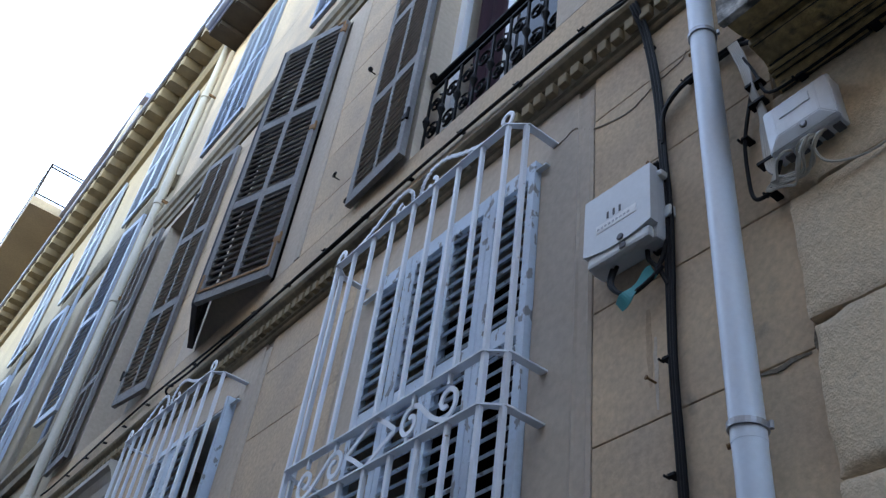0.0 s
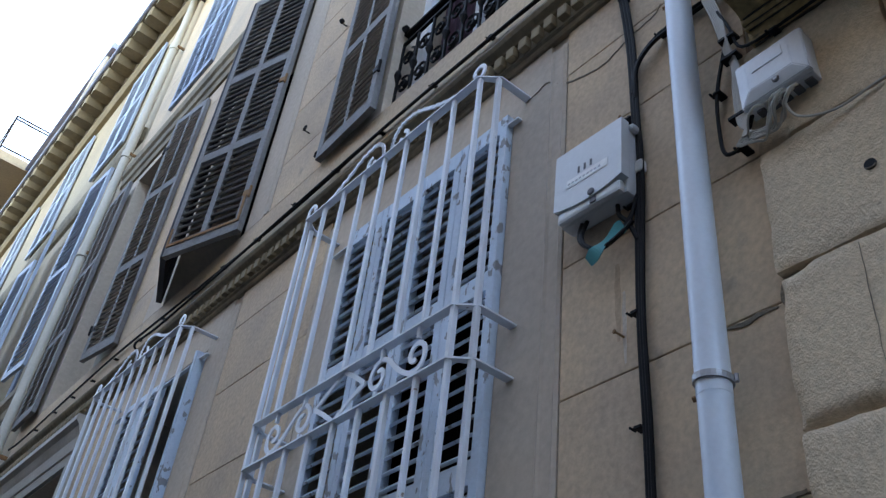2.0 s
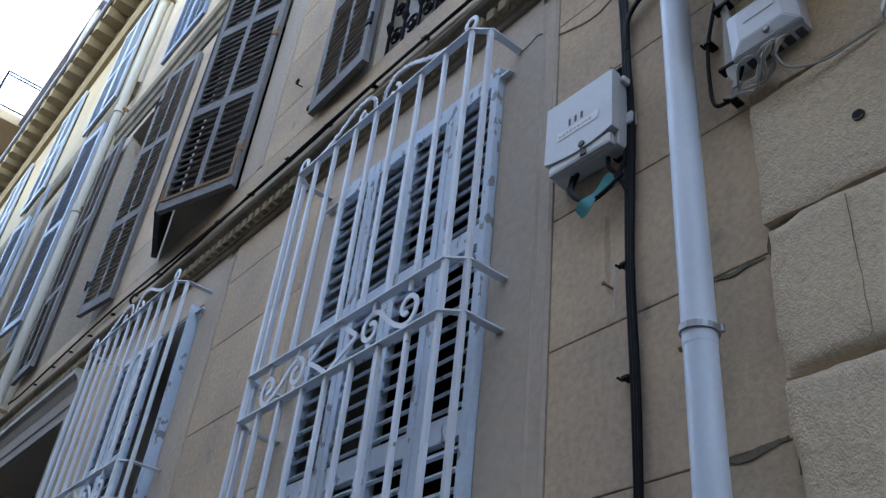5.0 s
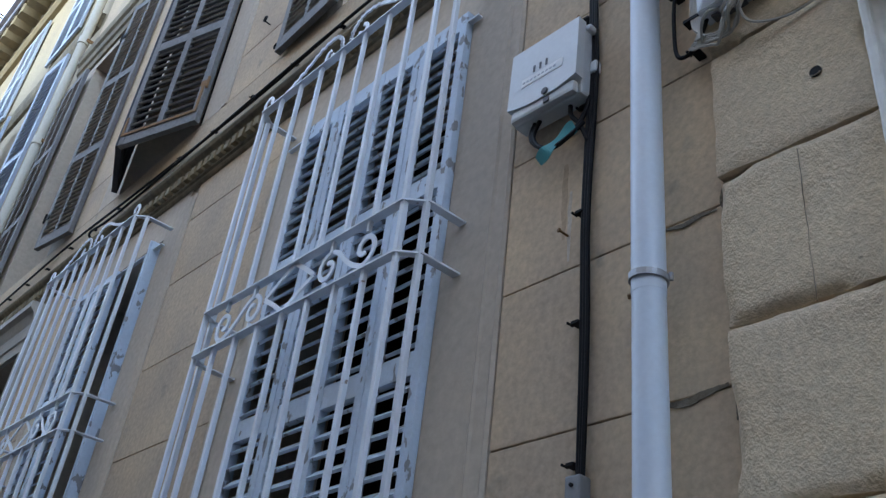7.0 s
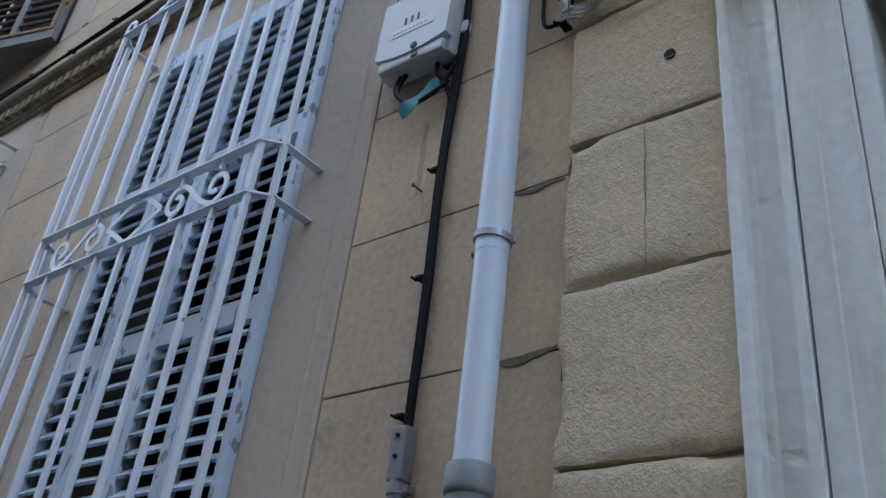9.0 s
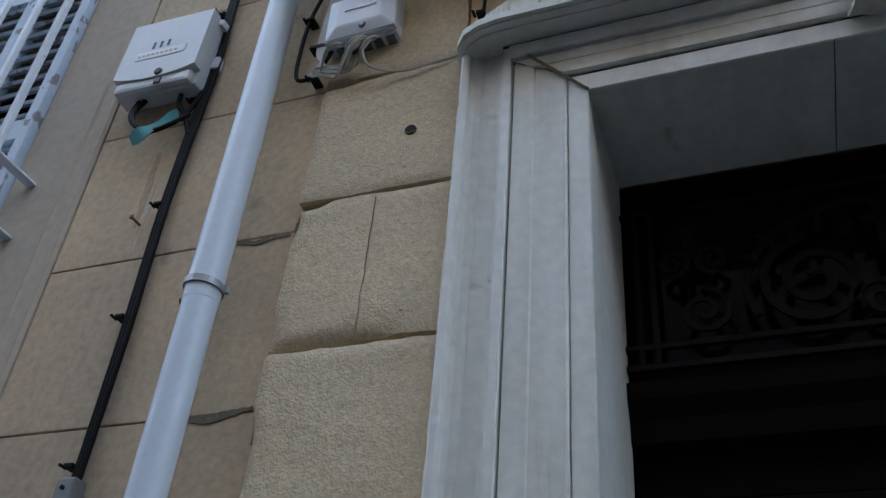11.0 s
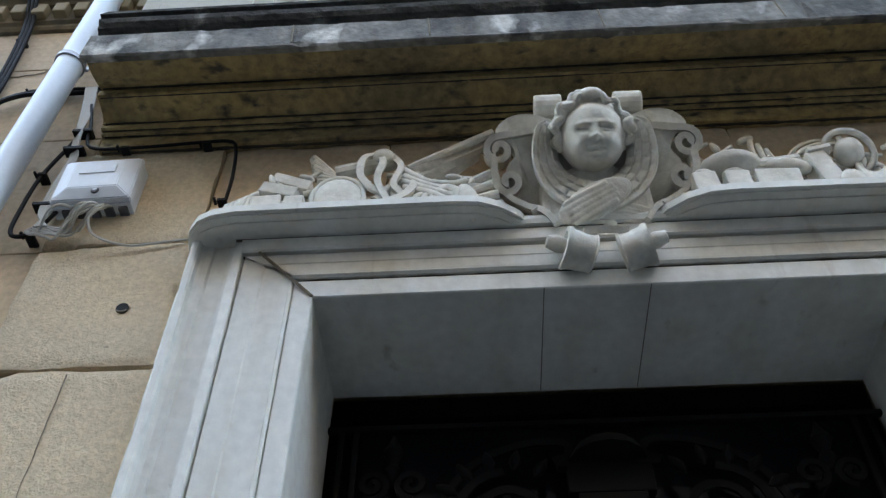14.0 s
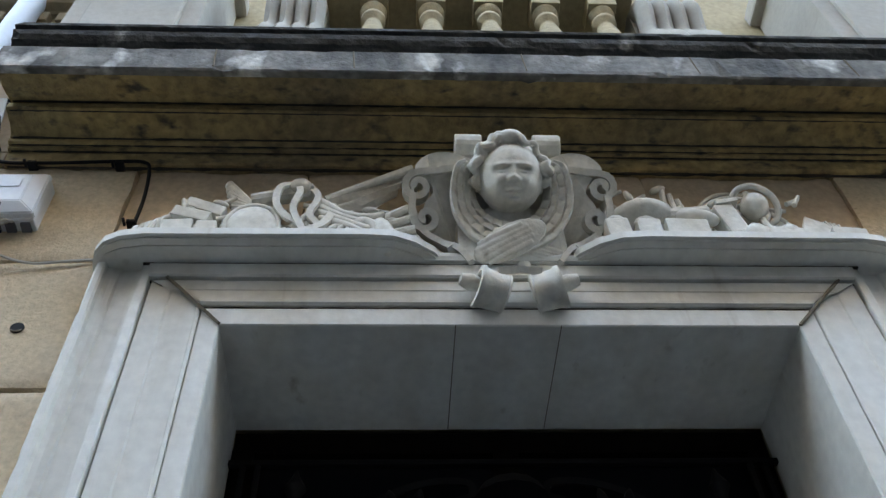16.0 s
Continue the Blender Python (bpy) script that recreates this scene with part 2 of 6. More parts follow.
def box(bm, x0, x1, y0, y1, z0, z1, bevel=0.0, m=None):
    r = bmesh.ops.create_cube(bm, size=1.0)
    vs = r["verts"]
    for v in vs:
        v.co = Vector(((x0 + x1) / 2 + v.co.x * (x1 - x0), (y0 + y1) / 2 + v.co.y * (y1 - y0), (z0 + z1) / 2 + v.co.z * (z1 - z0)))
    if bevel:
        es = list({e for v in vs for e in v.link_edges})
        r = bmesh.ops.bevel(bm, geom=es, offset=bevel, segments=2, affect="EDGES", profile=0.6)
        vs = list({v for f in r["faces"] for v in f.verts} | {v for v in vs if v.is_valid})
    if m is not None:
        bmesh.ops.transform(bm, matrix=m, verts=vs)
    return bm


def slab(x0, x1, y0, y1, z0, z1, bevel=0.0, m=None):
    return box(bm_new(), x0, x1, y0, y1, z0, z1, bevel, m)


def profile(bm, points, y0, y1):
    """A moulding: the outline (out, z), with out measured from the wall towards the street, drawn along y."""
    n = len(points)
    a = [bm.verts.new((-o, y0, z)) for o, z in points]
    b = [bm.verts.new((-o, y1, z)) for o, z in points]
    for i in range(n):
        bm.faces.new((a[i], a[(i + 1) % n], b[(i + 1) % n], b[i]))
    bm.faces.new(a)
    bm.faces.new(b[::-1])
    return bm


def worn_profile(points, y0, y1, wear=0.003, step=0.022, seed=0.0):
    """A moulding like profile(), in short steps, with its arrises worn, nibbled and slightly wavy."""
    bm = bm_new()
    n, count = len(points), max(2, int((y1 - y0) / step))
    rings = []
    for k in range(count + 1):
        y = y0 + (y1 - y0) * k / count
        ring = []
        for i, (o, z) in enumerate(points):
            p = Vector((y * 11, i * 3.7 + seed, 0))
            d = wear * (0.6 * noise.noise(p) + 0.5 * noise.noise(p * 3.3))
            chip = max(0.0, noise.noise(Vector((y * 17, i * 5.1 + seed, 9))) - 0.38) * wear * 7
            ring.append(bm.verts.new((-o + (d * 0.5 + chip if o > 0.005 else 0.0), y, z + (d if o > 0.005 else 0.0))))
        rings.append(ring)
    for a, b in zip(rings, rings[1:]):
        for i in range(n):
            bm.faces.new((a[i], a[(i + 1) % n], b[(i + 1) % n], b[i]))
    bm.faces.new(rings[0])
    bm.faces.new(rings[-1][::-1])
    return bm


def upright(bm, points, z0, z1):
    """A moulding (out, y) drawn upwards."""
    n = len(points)
    a = [bm.verts.new((-o, y, z0)) for o, y in points]
    b = [bm.verts.new((-o, y, z1)) for o, y in points]
    for i in range(n):
        bm.faces.new((a[i], a[(i + 1) % n], b[(i + 1) % n], b[i]))
    bm.faces.new(a)
    bm.faces.new(b[::-1])
    return bm


def smooth_path(points, steps=6):
    """A Catmull-Rom line through the points."""
    p = [Vector(q) for q in points]
    p = [2 * p[0] - p[1], *p, 2 * p[-1] - p[-2]]
    out = []
    for i in range(1, len(p) - 2):
        for k in range(steps):
            t = k / steps
            a, b, c, d = p[i - 1 : i + 3]
            out.append(0.5 * (2 * b + (c - a) * t + (2 * a - 5 * b + 4 * c - d) * t * t + (3 * b - a - 3 * c + d) * t**3))
    return out + [p[-2]]


def sweep(bm, path, section, up=None, taper=None, closed=False):
    """Draws a closed section [(a, b)] along a path; up holds the section's b axis."""
    path = [Vector(q) for q in path]
    rings = []
    side = None
    n = len(path)
    for i, p in enumerate(path):
        d = (path[(i + 1) % n] - path[i - 1]) if closed else (path[min(i + 1, n - 1)] - path[max(i - 1, 0)])
        d.normalize()
        if up is not None:
            s = d.cross(Vector(up))
            if s.length < 1e-4:
                s = side or d.orthogonal()
        elif side is None:
            s = d.orthogonal()
        else:
            s = side - d * side.dot(d)
        s.normalize()
        side = s
        w = s.cross(d)
        k = taper(i / (n - 1)) if taper else 1.0
        rings.append([bm.verts.new(p + s * a * k + w * b * k) for a, b in section])
    m = len(section)
    for i in range(n if closed else n - 1):
        r0, r1 = rings[i], rings[(i + 1) % n]
        for j in range(m):
            bm.faces.new((r0[j], r0[(j + 1) % m], r1[(j + 1) % m], r1[j]))
    if not closed:
        bm.faces.new(rings[0])
        bm.faces.new(rings[-1][::-1])
    return bm


def ring_section(r, n=8):
    return [(r * math.cos(2 * math.pi * k / n), r * math.sin(2 * math.pi * k / n)) for k in range(n)]


def flat_section(a, b):
    return [(-a / 2, -b / 2), (a / 2, -b / 2), (a / 2, b / 2), (-a / 2, b / 2)]


def tube(bm, points, r, n=8, steps=6, taper=None):
    return sweep(bm, smooth_path(points, steps) if steps else points, ring_section(r, n), taper=taper)


def lathe(bm, points, at, n=20, axis=None):
    """A turned body from (radius, height) pairs, round z or the given axis."""
    m = Matrix.Translation(at) @ (Vector((0, 0, 1)).rotation_difference(Vector(axis)).to_matrix().to_4x4() if axis else Matrix())
    rings = [[bm.verts.new(m @ Vector((r * math.cos(2 * math.pi * k / n), r * math.sin(2 * math.pi * k / n), z))) for k in range(n)] for r, z in points]
    for a, b in zip(rings, rings[1:]):
        for k in range(n):
            bm.faces.new((a[k], a[(k + 1) % n], b[(k + 1) % n], b[k]))
    bm.faces.new(rings[0][::-1])
    bm.faces.new(rings[-1])
    return bm


def ball(bm, m, u=20, v=12):
    return bmesh.ops.create_uvsphere(bm, u_segments=u, v_segments=v, radius=1.0, matrix=m)["verts"]


def wall_mesh(x0, x1, y0, y1, z0, z1, holes):
    """A wall with openings (y0, y1, z0, z1) that go right through it."""
    ys = sorted({y0, y1, *[h[0] for h in holes], *[h[1] for h in holes]})
    zs = sorted({z0, z1, *[h[2] for h in holes], *[h[3] for h in holes]})
    ys, zs = [y for y in ys if y0 <= y <= y1], [z for z in zs if z0 <= z <= z1]

    def solid(i, j):
        if not (0 <= i < len(ys) - 1 and 0 <= j < len(zs) - 1):
            return False
        y, z = (ys[i] + ys[i + 1]) / 2, (zs[j] + zs[j + 1]) / 2
        return not any(h[0] < y < h[1] and h[2] < z < h[3] for h in holes)

    bm = bm_new()
    pts = {}

    def at(x, i, j):
        if (x, i, j) not in pts:
            pts[(x, i, j)] = bm.verts.new((x, ys[i], zs[j]))
        return pts[(x, i, j)]

    for i in range(len(ys) - 1):
        for j in range(len(zs) - 1):
            if not solid(i, j):
                continue
            for x in (x0, x1):
                bm.faces.new((at(x, i, j), at(x, i + 1, j), at(x, i + 1, j + 1), at(x, i, j + 1)))
            if not solid(i - 1, j):
                bm.faces.new((at(x0, i, j), at(x1, i, j), at(x1, i, j + 1), at(x0, i, j + 1)))
            if not solid(i + 1, j):
                bm.faces.new((at(x0, i + 1, j), at(x1, i + 1, j), at(x1, i + 1, j + 1), at(x0, i + 1, j + 1)))
            if not solid(i, j - 1):
                bm.faces.new((at(x0, i, j), at(x1, i, j), at(x1, i + 1, j), at(x0, i + 1, j)))
            if not solid(i, j + 1):
                bm.faces.new((at(x0, i, j + 1), at(x1, i, j + 1), at(x1, i + 1, j + 1), at(x0, i + 1, j + 1)))
    return bm


def piece(name, mesh, parent, at):
    """One of many alike pieces that share a mesh, under a wall or a thing, at a place in its parent's metres."""
    ob = new(name, mesh)
    ob.parent = parent
    ob.matrix_basis = at if isinstance(at, Matrix) else Matrix.Translation(at)
    return ob


def mesh_of(name, bm, mat):
    me = bpy.data.meshes.new(name)
    bmesh.ops.recalc_face_normals(bm, faces=bm.faces)
    bm.to_mesh(me)
    bm.free()
    me.materials.append(mat)
    return me


# ---- ground and the street's other side ----
tagged(part("ground", slab(-5000, 5000, -5000, 5000, -1.0, -0.14), ASPHALT), "dark asphalt ground of the street", "ground", kind="structure")
tagged(part("road", slab(-5.6, -2.45, -60, 90, -0.14, -0.12), ASPHALT), "dark asphalt roadway between the kerbs", "road", kind="structure")
tagged(part("pavement", slab(-2.3, 0.35, -60, 90, -0.3, 0.0), PAVING), "worn grey stone pavement along the houses", "pavement", kind="structure")
tagged(part("kerb", slab(-2.45, -2.3, -60, 90, -0.3, 0.005, 0.01), PAVING), "pale stone kerb at the pavement's edge", "kerb", kind="structure")
# Unseen facade, added to cut low sky light and set the bounce.
tagged(part("wall_opposite", slab(-9.5, -6.8, -60, 90, -0.3, 11.3), FACING), "unseen plain grey facade added across the street to shape light", "wall", kind="structure")
# Unseen walls, added to keep low sky light off the door reveals.
tagged(part("wall_neighbour", slab(0.02, 8.0, -40, -6.0, 0.0, 12.5), FACING), "unseen plain wall added to block light from the side", "wall", kind="structure")
for y0, y1 in ((-42, -40), (88, 90)):
    tagged(part("wall_street_end", slab(-6.8, 8.0, y0, y1, -0.3, 11.0), FACING), "unseen plain wall added to block light along the street", "wall", kind="structure")

# ---- the long house: front wall, x = 0 ----
GF = [(1.985, 3.10, 1.25, 4.36), (4.565, 5.68, 1.25, 4.36), (6.62, 8.68, 0.0, 4.22)]
FIRST = [(1.95, 3.10, 5.24, 8.10), (4.57, 5.75, 5.24, 8.10), (7.06, 8.22, 5.24, 8.10)]
SECOND = [(2.0, 3.1, 9.1, 11.5), (4.6, 5.65, 9.1, 11.5), (7.05, 8.1, 9.1, 11.5)]
wall_long = tagged(part("wall_long_house", wall_mesh(0.012, 0.40, 0.95, 8.80, 0.0, 12.0, GF + FIRST + SECOND), STUCCO),
                   "cream limestone front wall with dark recessed joints", "wall", kind="structure")
# Room surfaces behind the openings, coloured near black for indoor shade.
tagged(part("wall_long_house_rooms", slab(1.6, 8.0, 0.95, 8.80, 0.0, 12.0), SHADE), "near-black mass standing in for the unlit rooms", "wall", kind="structure")
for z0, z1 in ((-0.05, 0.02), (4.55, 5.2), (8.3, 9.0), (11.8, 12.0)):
    tagged(part("floor", slab(0.40, 1.6, 0.95, 8.80, z0, z1), SHADE), "floor between two storeys, coloured as unlit", "floor", kind="structure")
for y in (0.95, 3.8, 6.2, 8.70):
    tagged(part("wall_partition", slab(0.40, 1.6, y, y + 0.1, 0.02, 11.8), SHADE), "wall between two rooms, coloured as unlit", "wall", kind="structure")


def stone_face(name, y0, y1, z0, z1, mat, holes=(), front=0.0):
    """A sheet of facing, 12 mm thick, on the front wall."""
    return part(name, wall_mesh(front, 0.012, y0, y1, z0, z1, list(holes)) if holes else slab(front, 0.012, y0, y1, z0, z1, 0.003), mat, wall_long)


JOINTS_LOW = (0.0, 0.58, 1.055, 1.53, 2.005, 2.48, 2.953, 3.43, 3.935, 4.36, 4.62)
JOINTS_HIGH = (5.24, 5.62, 6.13, 6.64, 7.05, 7.50, 7.95, 8.20)
for y0, y1 in ((0.951, 1.688), (3.362, 4.268), (5.945, 6.38)):
    for z0, z1 in zip(JOINTS_LOW, JOINTS_LOW[1:]):
        stone_face("stone_block", y0, y1, z0 + 0.0025, z1 - 0.0025, ASHLAR)
for y0, y1 in ((0.951, 1.60), (3.50, 4.26), (6.10, 6.72)):
    for z0, z1 in zip(JOINTS_HIGH, JOINTS_HIGH[1:]):
        stone_face("stone_block", y0, y1, z0 + 0.003, z1 - 0.003, ASHLAR)
stone_face("window_surround", 1.782, 3.278, 0.0, 4.62, STUCCO, GF[:1])
stone_face("window_surround", 4.356, 5.862, 0.0, 4.62, STUCCO, GF[1:2])
stone_face("window_surround", 1.69, 3.496, 5.243, 8.20, STUCCO, FIRST[:1])
stone_face("window_surround", 4.334, 6.096, 5.243, 8.20, STUCCO, FIRST[1:2])
stone_face("window_surround", 6.724, 8.80, 5.243, 8.20, STUCCO, FIRST[2:])
stone_face("plain_band", 0.955, 8.80, 4.80, 5.24, ASHLAR)
stone_face("door_surround_field", 6.384, 8.80, 0.0, 4.62, STUCCO, GF[2:])
for z0, z1 in ((8.60, 9.95), (9.955, 11.2), (11.205, 11.9)):
    stone_face("upper_facing", 0.955, 8.80, z0, z1, ASHLAR, SECOND)
for y0, y1, z0, z1 in ((1.692, 1.778, 0.0, 4.56), (3.282, 3.358, 0.0, 4.56), (4.272, 4.352, 0.0, 4.56), (5.866, 5.941, 0.0, 4.56),
                       (1.604, 1.686, 5.245, 8.2), (4.264, 4.33, 5.245, 8.2)):
    part("panel_trim", upright(bm_new(), [(-0.012, y0), (0.003, y0), (0.009, y0 + 0.012), (0.004, y0 + 0.022), (0.004, y1 - 0.022), (0.009, y1 - 0.012), (0.003, y1), (-0.012, y1)], z0, z1), STUCCO, wall_long)

string_low = tagged(part("trim_string_course", profile(bm_new(), [(-0.012, 4.622), (0.012, 4.622), (0.018, 4.632), (0.018, 4.648), (0.03, 4.655), (0.03, 4.735), (0.048, 4.740), (0.055, 4.75),
                                                                 (0.078, 4.768), (0.088, 4.786), (0.088, 4.797), (-0.012, 4.799)], 0.955, 8.80), STRING),
                    "yellow limestone string course with a dentil row", "string course", kind="structure")
dentil = mesh_of("dentil", slab(-0.062, -0.028, -0.024, 0.024, 4.668, 4.728, 0.006), EAVE)
for k in range(103):
    piece("dentil", dentil, string_low, (random.uniform(-0.002, 0.002), 1.0 + 0.075 * k, random.uniform(-0.0015, 0.0015)))
tagged(part("trim_upper_string", profile(bm_new(), [(-0.012, 8.205), (0.02, 8.21), (0.03, 8.30), (0.05, 8.32), (0.055, 8.42), (0.08, 8.45), (0.09, 8.52), (0.09, 8.56), (-0.012, 8.597)], 0.955, 8.80), STRING),
       "weathered stone string course under the top storey", "string course", kind="structure")

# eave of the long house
eave = tagged(part("eave_long_house", slab(-0.42, 0.40, 0.9, 8.86, 11.92, 12.06), DARK_EAVE), "near-black timber eave with a metal gutter", "eave", kind="structure")
part("gutter", tube(bm_new(), [(-0.46, 0.9, 12.06), (-0.46, 8.86, 12.06)], 0.06, 10, 0), GUTTER, eave)
part("gutter_board", slab(-0.435, -0.42, 0.9, 8.86, 11.95, 12.16), GUTTER, eave)
bm = bm_new()
for k in range(16):
    box(bm, -0.40, -0.02, 1.0 + 0.5 * k, 1.09 + 0.5 * k, 11.84, 11.92)
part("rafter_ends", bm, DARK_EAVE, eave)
tagged(part("roof_long_house", profile(bm_new(), [(0.5, 12.1), (-8, 14.4), (-8, 12.0), (0.4, 12.06)], 0.9, 8.86), TILE), "clay tiled roof of the long house", "roof", kind="structure")

# ---- the second house and the far house ----
H2_FIRST = [(10.05, 11.2, 6.2, 9.05), (12.75, 13.85, 6.2, 9.05), (15.4, 16.5, 6.2, 9.05)]
H2_SECOND = [(10.05, 11.2, 10.0, 12.1), (12.78, 13.85, 10.0, 12.1), (15.4, 16.5, 10.0, 12.1)]
wall_second = tagged(part("wall_second_house", wall_mesh(0.01, 0.40, 8.80, 17.4, 0.0, 12.7, H2_FIRST + H2_SECOND), OLD_RENDER), "cream rendered front wall of the next house", "wall", kind="structure")
tagged(part("wall_second_house_rooms", slab(0.9, 8.0, 8.80, 17.4, 0.0, 12.7), SHADE), "near-black mass for the unlit rooms behind the second house's windows", "wall", kind="structure")
tagged(part("wall_far_house", slab(0.01, 8.0, 17.4, 60, 0.0, 14.1), OLD_RENDER), "cream front wall of the far house", "wall", kind="structure")
part("string", profile(bm_new(), [(-0.01, 9.25), (0.03, 9.27), (0.06, 9.33), (0.08, 9.42), (0.08, 9.48), (-0.01, 9.5)], 8.99, 17.4), STRING, wall_second)
part("sill_string", profile(bm_new(), [(-0.01, 5.62), (0.05, 5.64), (0.06, 5.74), (0.10, 5.80), (0.10, 5.88), (-0.01, 5.92)], 8.99, 17.4), STRING, wall_second)
eave2 = tagged(part("eave_second_house", profile(bm_new(), [(-0.01, 12.30), (0.06, 12.32), (0.10, 12.40), (0.10, 12.55), (-0.01, 12.56)], 8.92, 24.0), EAVE),
               "ochre stone eave carried on a row of corbels", "eave", kind="structure")
part("eave_board", slab(-0.42, 0.40, 8.92, 24.0, 12.83, 12.90), SOFFIT, eave2)
part("eave_field", slab(-0.10, 0.40, 8.92, 24.0, 12.56, 12.83), SOFFIT, eave2)
part("gutter", tube(bm_new(), [(-0.43, 8.92, 12.92), (-0.43, 24.0, 12.92)], 0.035, 10, 0), GUTTER, eave2)
corbel = mesh_of("corbel", upright(bm_new(), [(0.0, -0.11), (0.0, 0.11), (0.29, 0.11), (0.31, 0.08), (0.31, -0.08), (0.29, -0.11)], 12.62, 12.825), EAVE)
for k in range(36):
    piece("corbel", corbel, eave2, (-0.1, 9.1 + 0.42 * k, 0))
tagged(part("roof_second_house", profile(bm_new(), [(0.4, 12.95), (-8, 15.2), (-8, 12.7), (0.4, 12.9)], 8.9, 17.4), TILE), "clay tiled roof of the second house", "roof", kind="structure")
attic = thing("attic_storey", (-0.3, 15.1, 12.95), "beige attic storey with a gutter above the eave", "attic")
part("wall", slab(-0.34, 1.5, 12.95, 17.3, 12.95, 14.15), ASHLAR, attic)
part("roof_edge", slab(-0.42, 1.6, 12.85, 17.4, 14.15, 14.28), GUTTER, attic)
part("drain_pipe", tube(bm_new(), [(-0.36, 13.15, 14.15), (-0.40, 13.2, 13.6), (-0.38, 13.9, 13.0)], 0.05, 8), CREAM_PIPE, attic)
part("vent_box", slab(-0.40, -0.34, 15.2, 15.6, 13.05, 13.35, 0.01), WHITE_PAINT, attic)

terrace = thing("terrace_balcony", (-0.5, 20, 14.15), "concrete terrace slab with a thin metal railing", "balcony")
part("slab", slab(-1.06, 0.6, 17.4, 34, 14.12, 14.34), OLD_RENDER, terrace)
for a, b in (((-0.3, 17.45), (-1.04, 17.45)), ((-1.04, 17.45), (-1.04, 34.0))):
    for z in (15.36, 15.28, 14.46):
        part("rail", sweep(bm_new(), [(a[0], a[1], z), (b[0], b[1], z)], ring_section(0.018, 6)), IRON, terrace)
for x, y in ((-0.3, 17.45), (-1.04, 17.45), (-1.04, 19.5), (-1.04, 21.5), (-1.04, 23.5), (-1.04, 26)):
    part("post", sweep(bm_new(), [(x, y, 14.34), (x, y, 15.36)], ring_section(0.02, 6)), IRON, terrace)
bm = bm_new()
for k in range(70):
    y = 17.6 + 0.12 * k
    sweep(bm, [(-1.04, y, 14.46), (-1.04, y + 0.5, 15.28)], flat_section(0.006, 0.006))
    sweep(bm, [(-1.04, y + 0.5, 14.46), (-1.04, y, 15.28)], flat_section(0.006, 0.006))
tagged(part("wire_mesh", bm, ZINC, terrace), kind="stuff")

# ---- the door house: wall, blocks ----
DOOR = (-1.05, 0.238, 0.0, 3.174)
wall_door = tagged(part("wall_door_house", wall_mesh(0.0, 0.40, -6.0, 0.95, 0.0, 3.82, [(-1.08, 0.262, 0.0, 3.20)]), YELLOW), "stone wall with deep joints round the marble doorway", "wall", kind="structure")
tagged(part("wall_door_house_upper", wall_mesh(0.05, 0.40, -6.0, 0.95, 3.82, 12.5, [(-0.95, 0.10, 4.15, 6.6)]), YELLOW), "yellow limestone wall over the doorway's ledge", "wall", kind="structure")
tagged(part("wall_door_house_rooms", slab(1.9, 8.0, -6.0, 0.95, 0.0, 12.5), SHADE), "near-black mass for the unlit rooms of the door house", "wall", kind="structure")
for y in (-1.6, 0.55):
    tagged(part("wall_hall", slab(0.40, 1.9, y, y + 0.1, 0.0, 12.5), SHADE), "side wall of the hall, coloured as unlit", "wall", kind="structure")
# Ceiling added only to keep sky light out behind the balusters.
tagged(part("ceiling_upper_room", slab(0.40, 1.9, -1.5, 0.55, 6.8, 6.9), SHADE), "near-black ceiling added over the door's upper room to block light", "ceiling", kind="structure")
tagged(part("ceiling_hall", slab(0.40, 1.9, -1.5, 0.55, 3.3, 3.4), SHADE), "ceiling over the entrance hall, coloured as unlit", "ceiling", kind="structure")


def rough_block(y0, y1, z0, z1, deep, seed):
    """A rusticated block with a hammered face, worn round edges and chipped corners."""
    rnd = random.Random(seed)
    ny, nz = max(6, int((y1 - y0) / 0.014)), max(6, int((z1 - z0) / 0.014))
    bm = bm_new()
    off = Vector((rnd.uniform(-50, 50), rnd.uniform(-50, 50), rnd.uniform(-50, 50)))
    grid = []
    for i in range(ny + 1):
        col = []
        for j in range(nz + 1):
            y, z = y0 + (y1 - y0) * i / ny, z0 + (z1 - z0) * j / nz
            edge = min(y - y0, y1 - y, z - z0, z1 - z)
            chip = noise.noise(Vector((y * 9, z * 9, 0)) + off)
            round_off = 0.004 * math.exp(-edge / 0.006) + 0.045 * max(0.0, chip - 0.15) * math.exp(-edge / 0.014)
            rough = 0.0022 * noise.fractal(Vector((y * 30, z * 30, 0)) + off, 0.8, 2.0, 4) + 0.003 * noise.noise(Vector((y * 6, z * 6, 5)) + off)
            wob = 0.005 * noise.noise(Vector((y * 14, z * 14, 7)) + off) if edge < 1e-6 else 0.0
            col.append(bm.verts.new((-deep + round_off + rough, y + (wob if 0 < j < nz else 0) * (i in (0, ny)), z + (wob if 0 < i < ny else 0) * (j in (0, nz)))))
        grid.append(col)
    for i in range(ny):
        for j in range(nz):
            bm.faces.new((grid[i][j], grid[i + 1][j], grid[i + 1][j + 1], grid[i][j + 1]))
    rim = [grid[i][0] for i in range(ny + 1)] + [grid[ny][j] for j in range(1, nz + 1)] + [grid[i][nz] for i in range(ny - 1, -1, -1)] + [grid[0][j] for j in range(nz - 1, 0, -1)]
    back = [bm.verts.new((0.004, v.co.y, v.co.z)) for v in rim]
    for k in range(len(rim)):
        bm.faces.new((rim[k], rim[(k + 1) % len(rim)], back[(k + 1) % len(rim)], back[k]))
    return bm


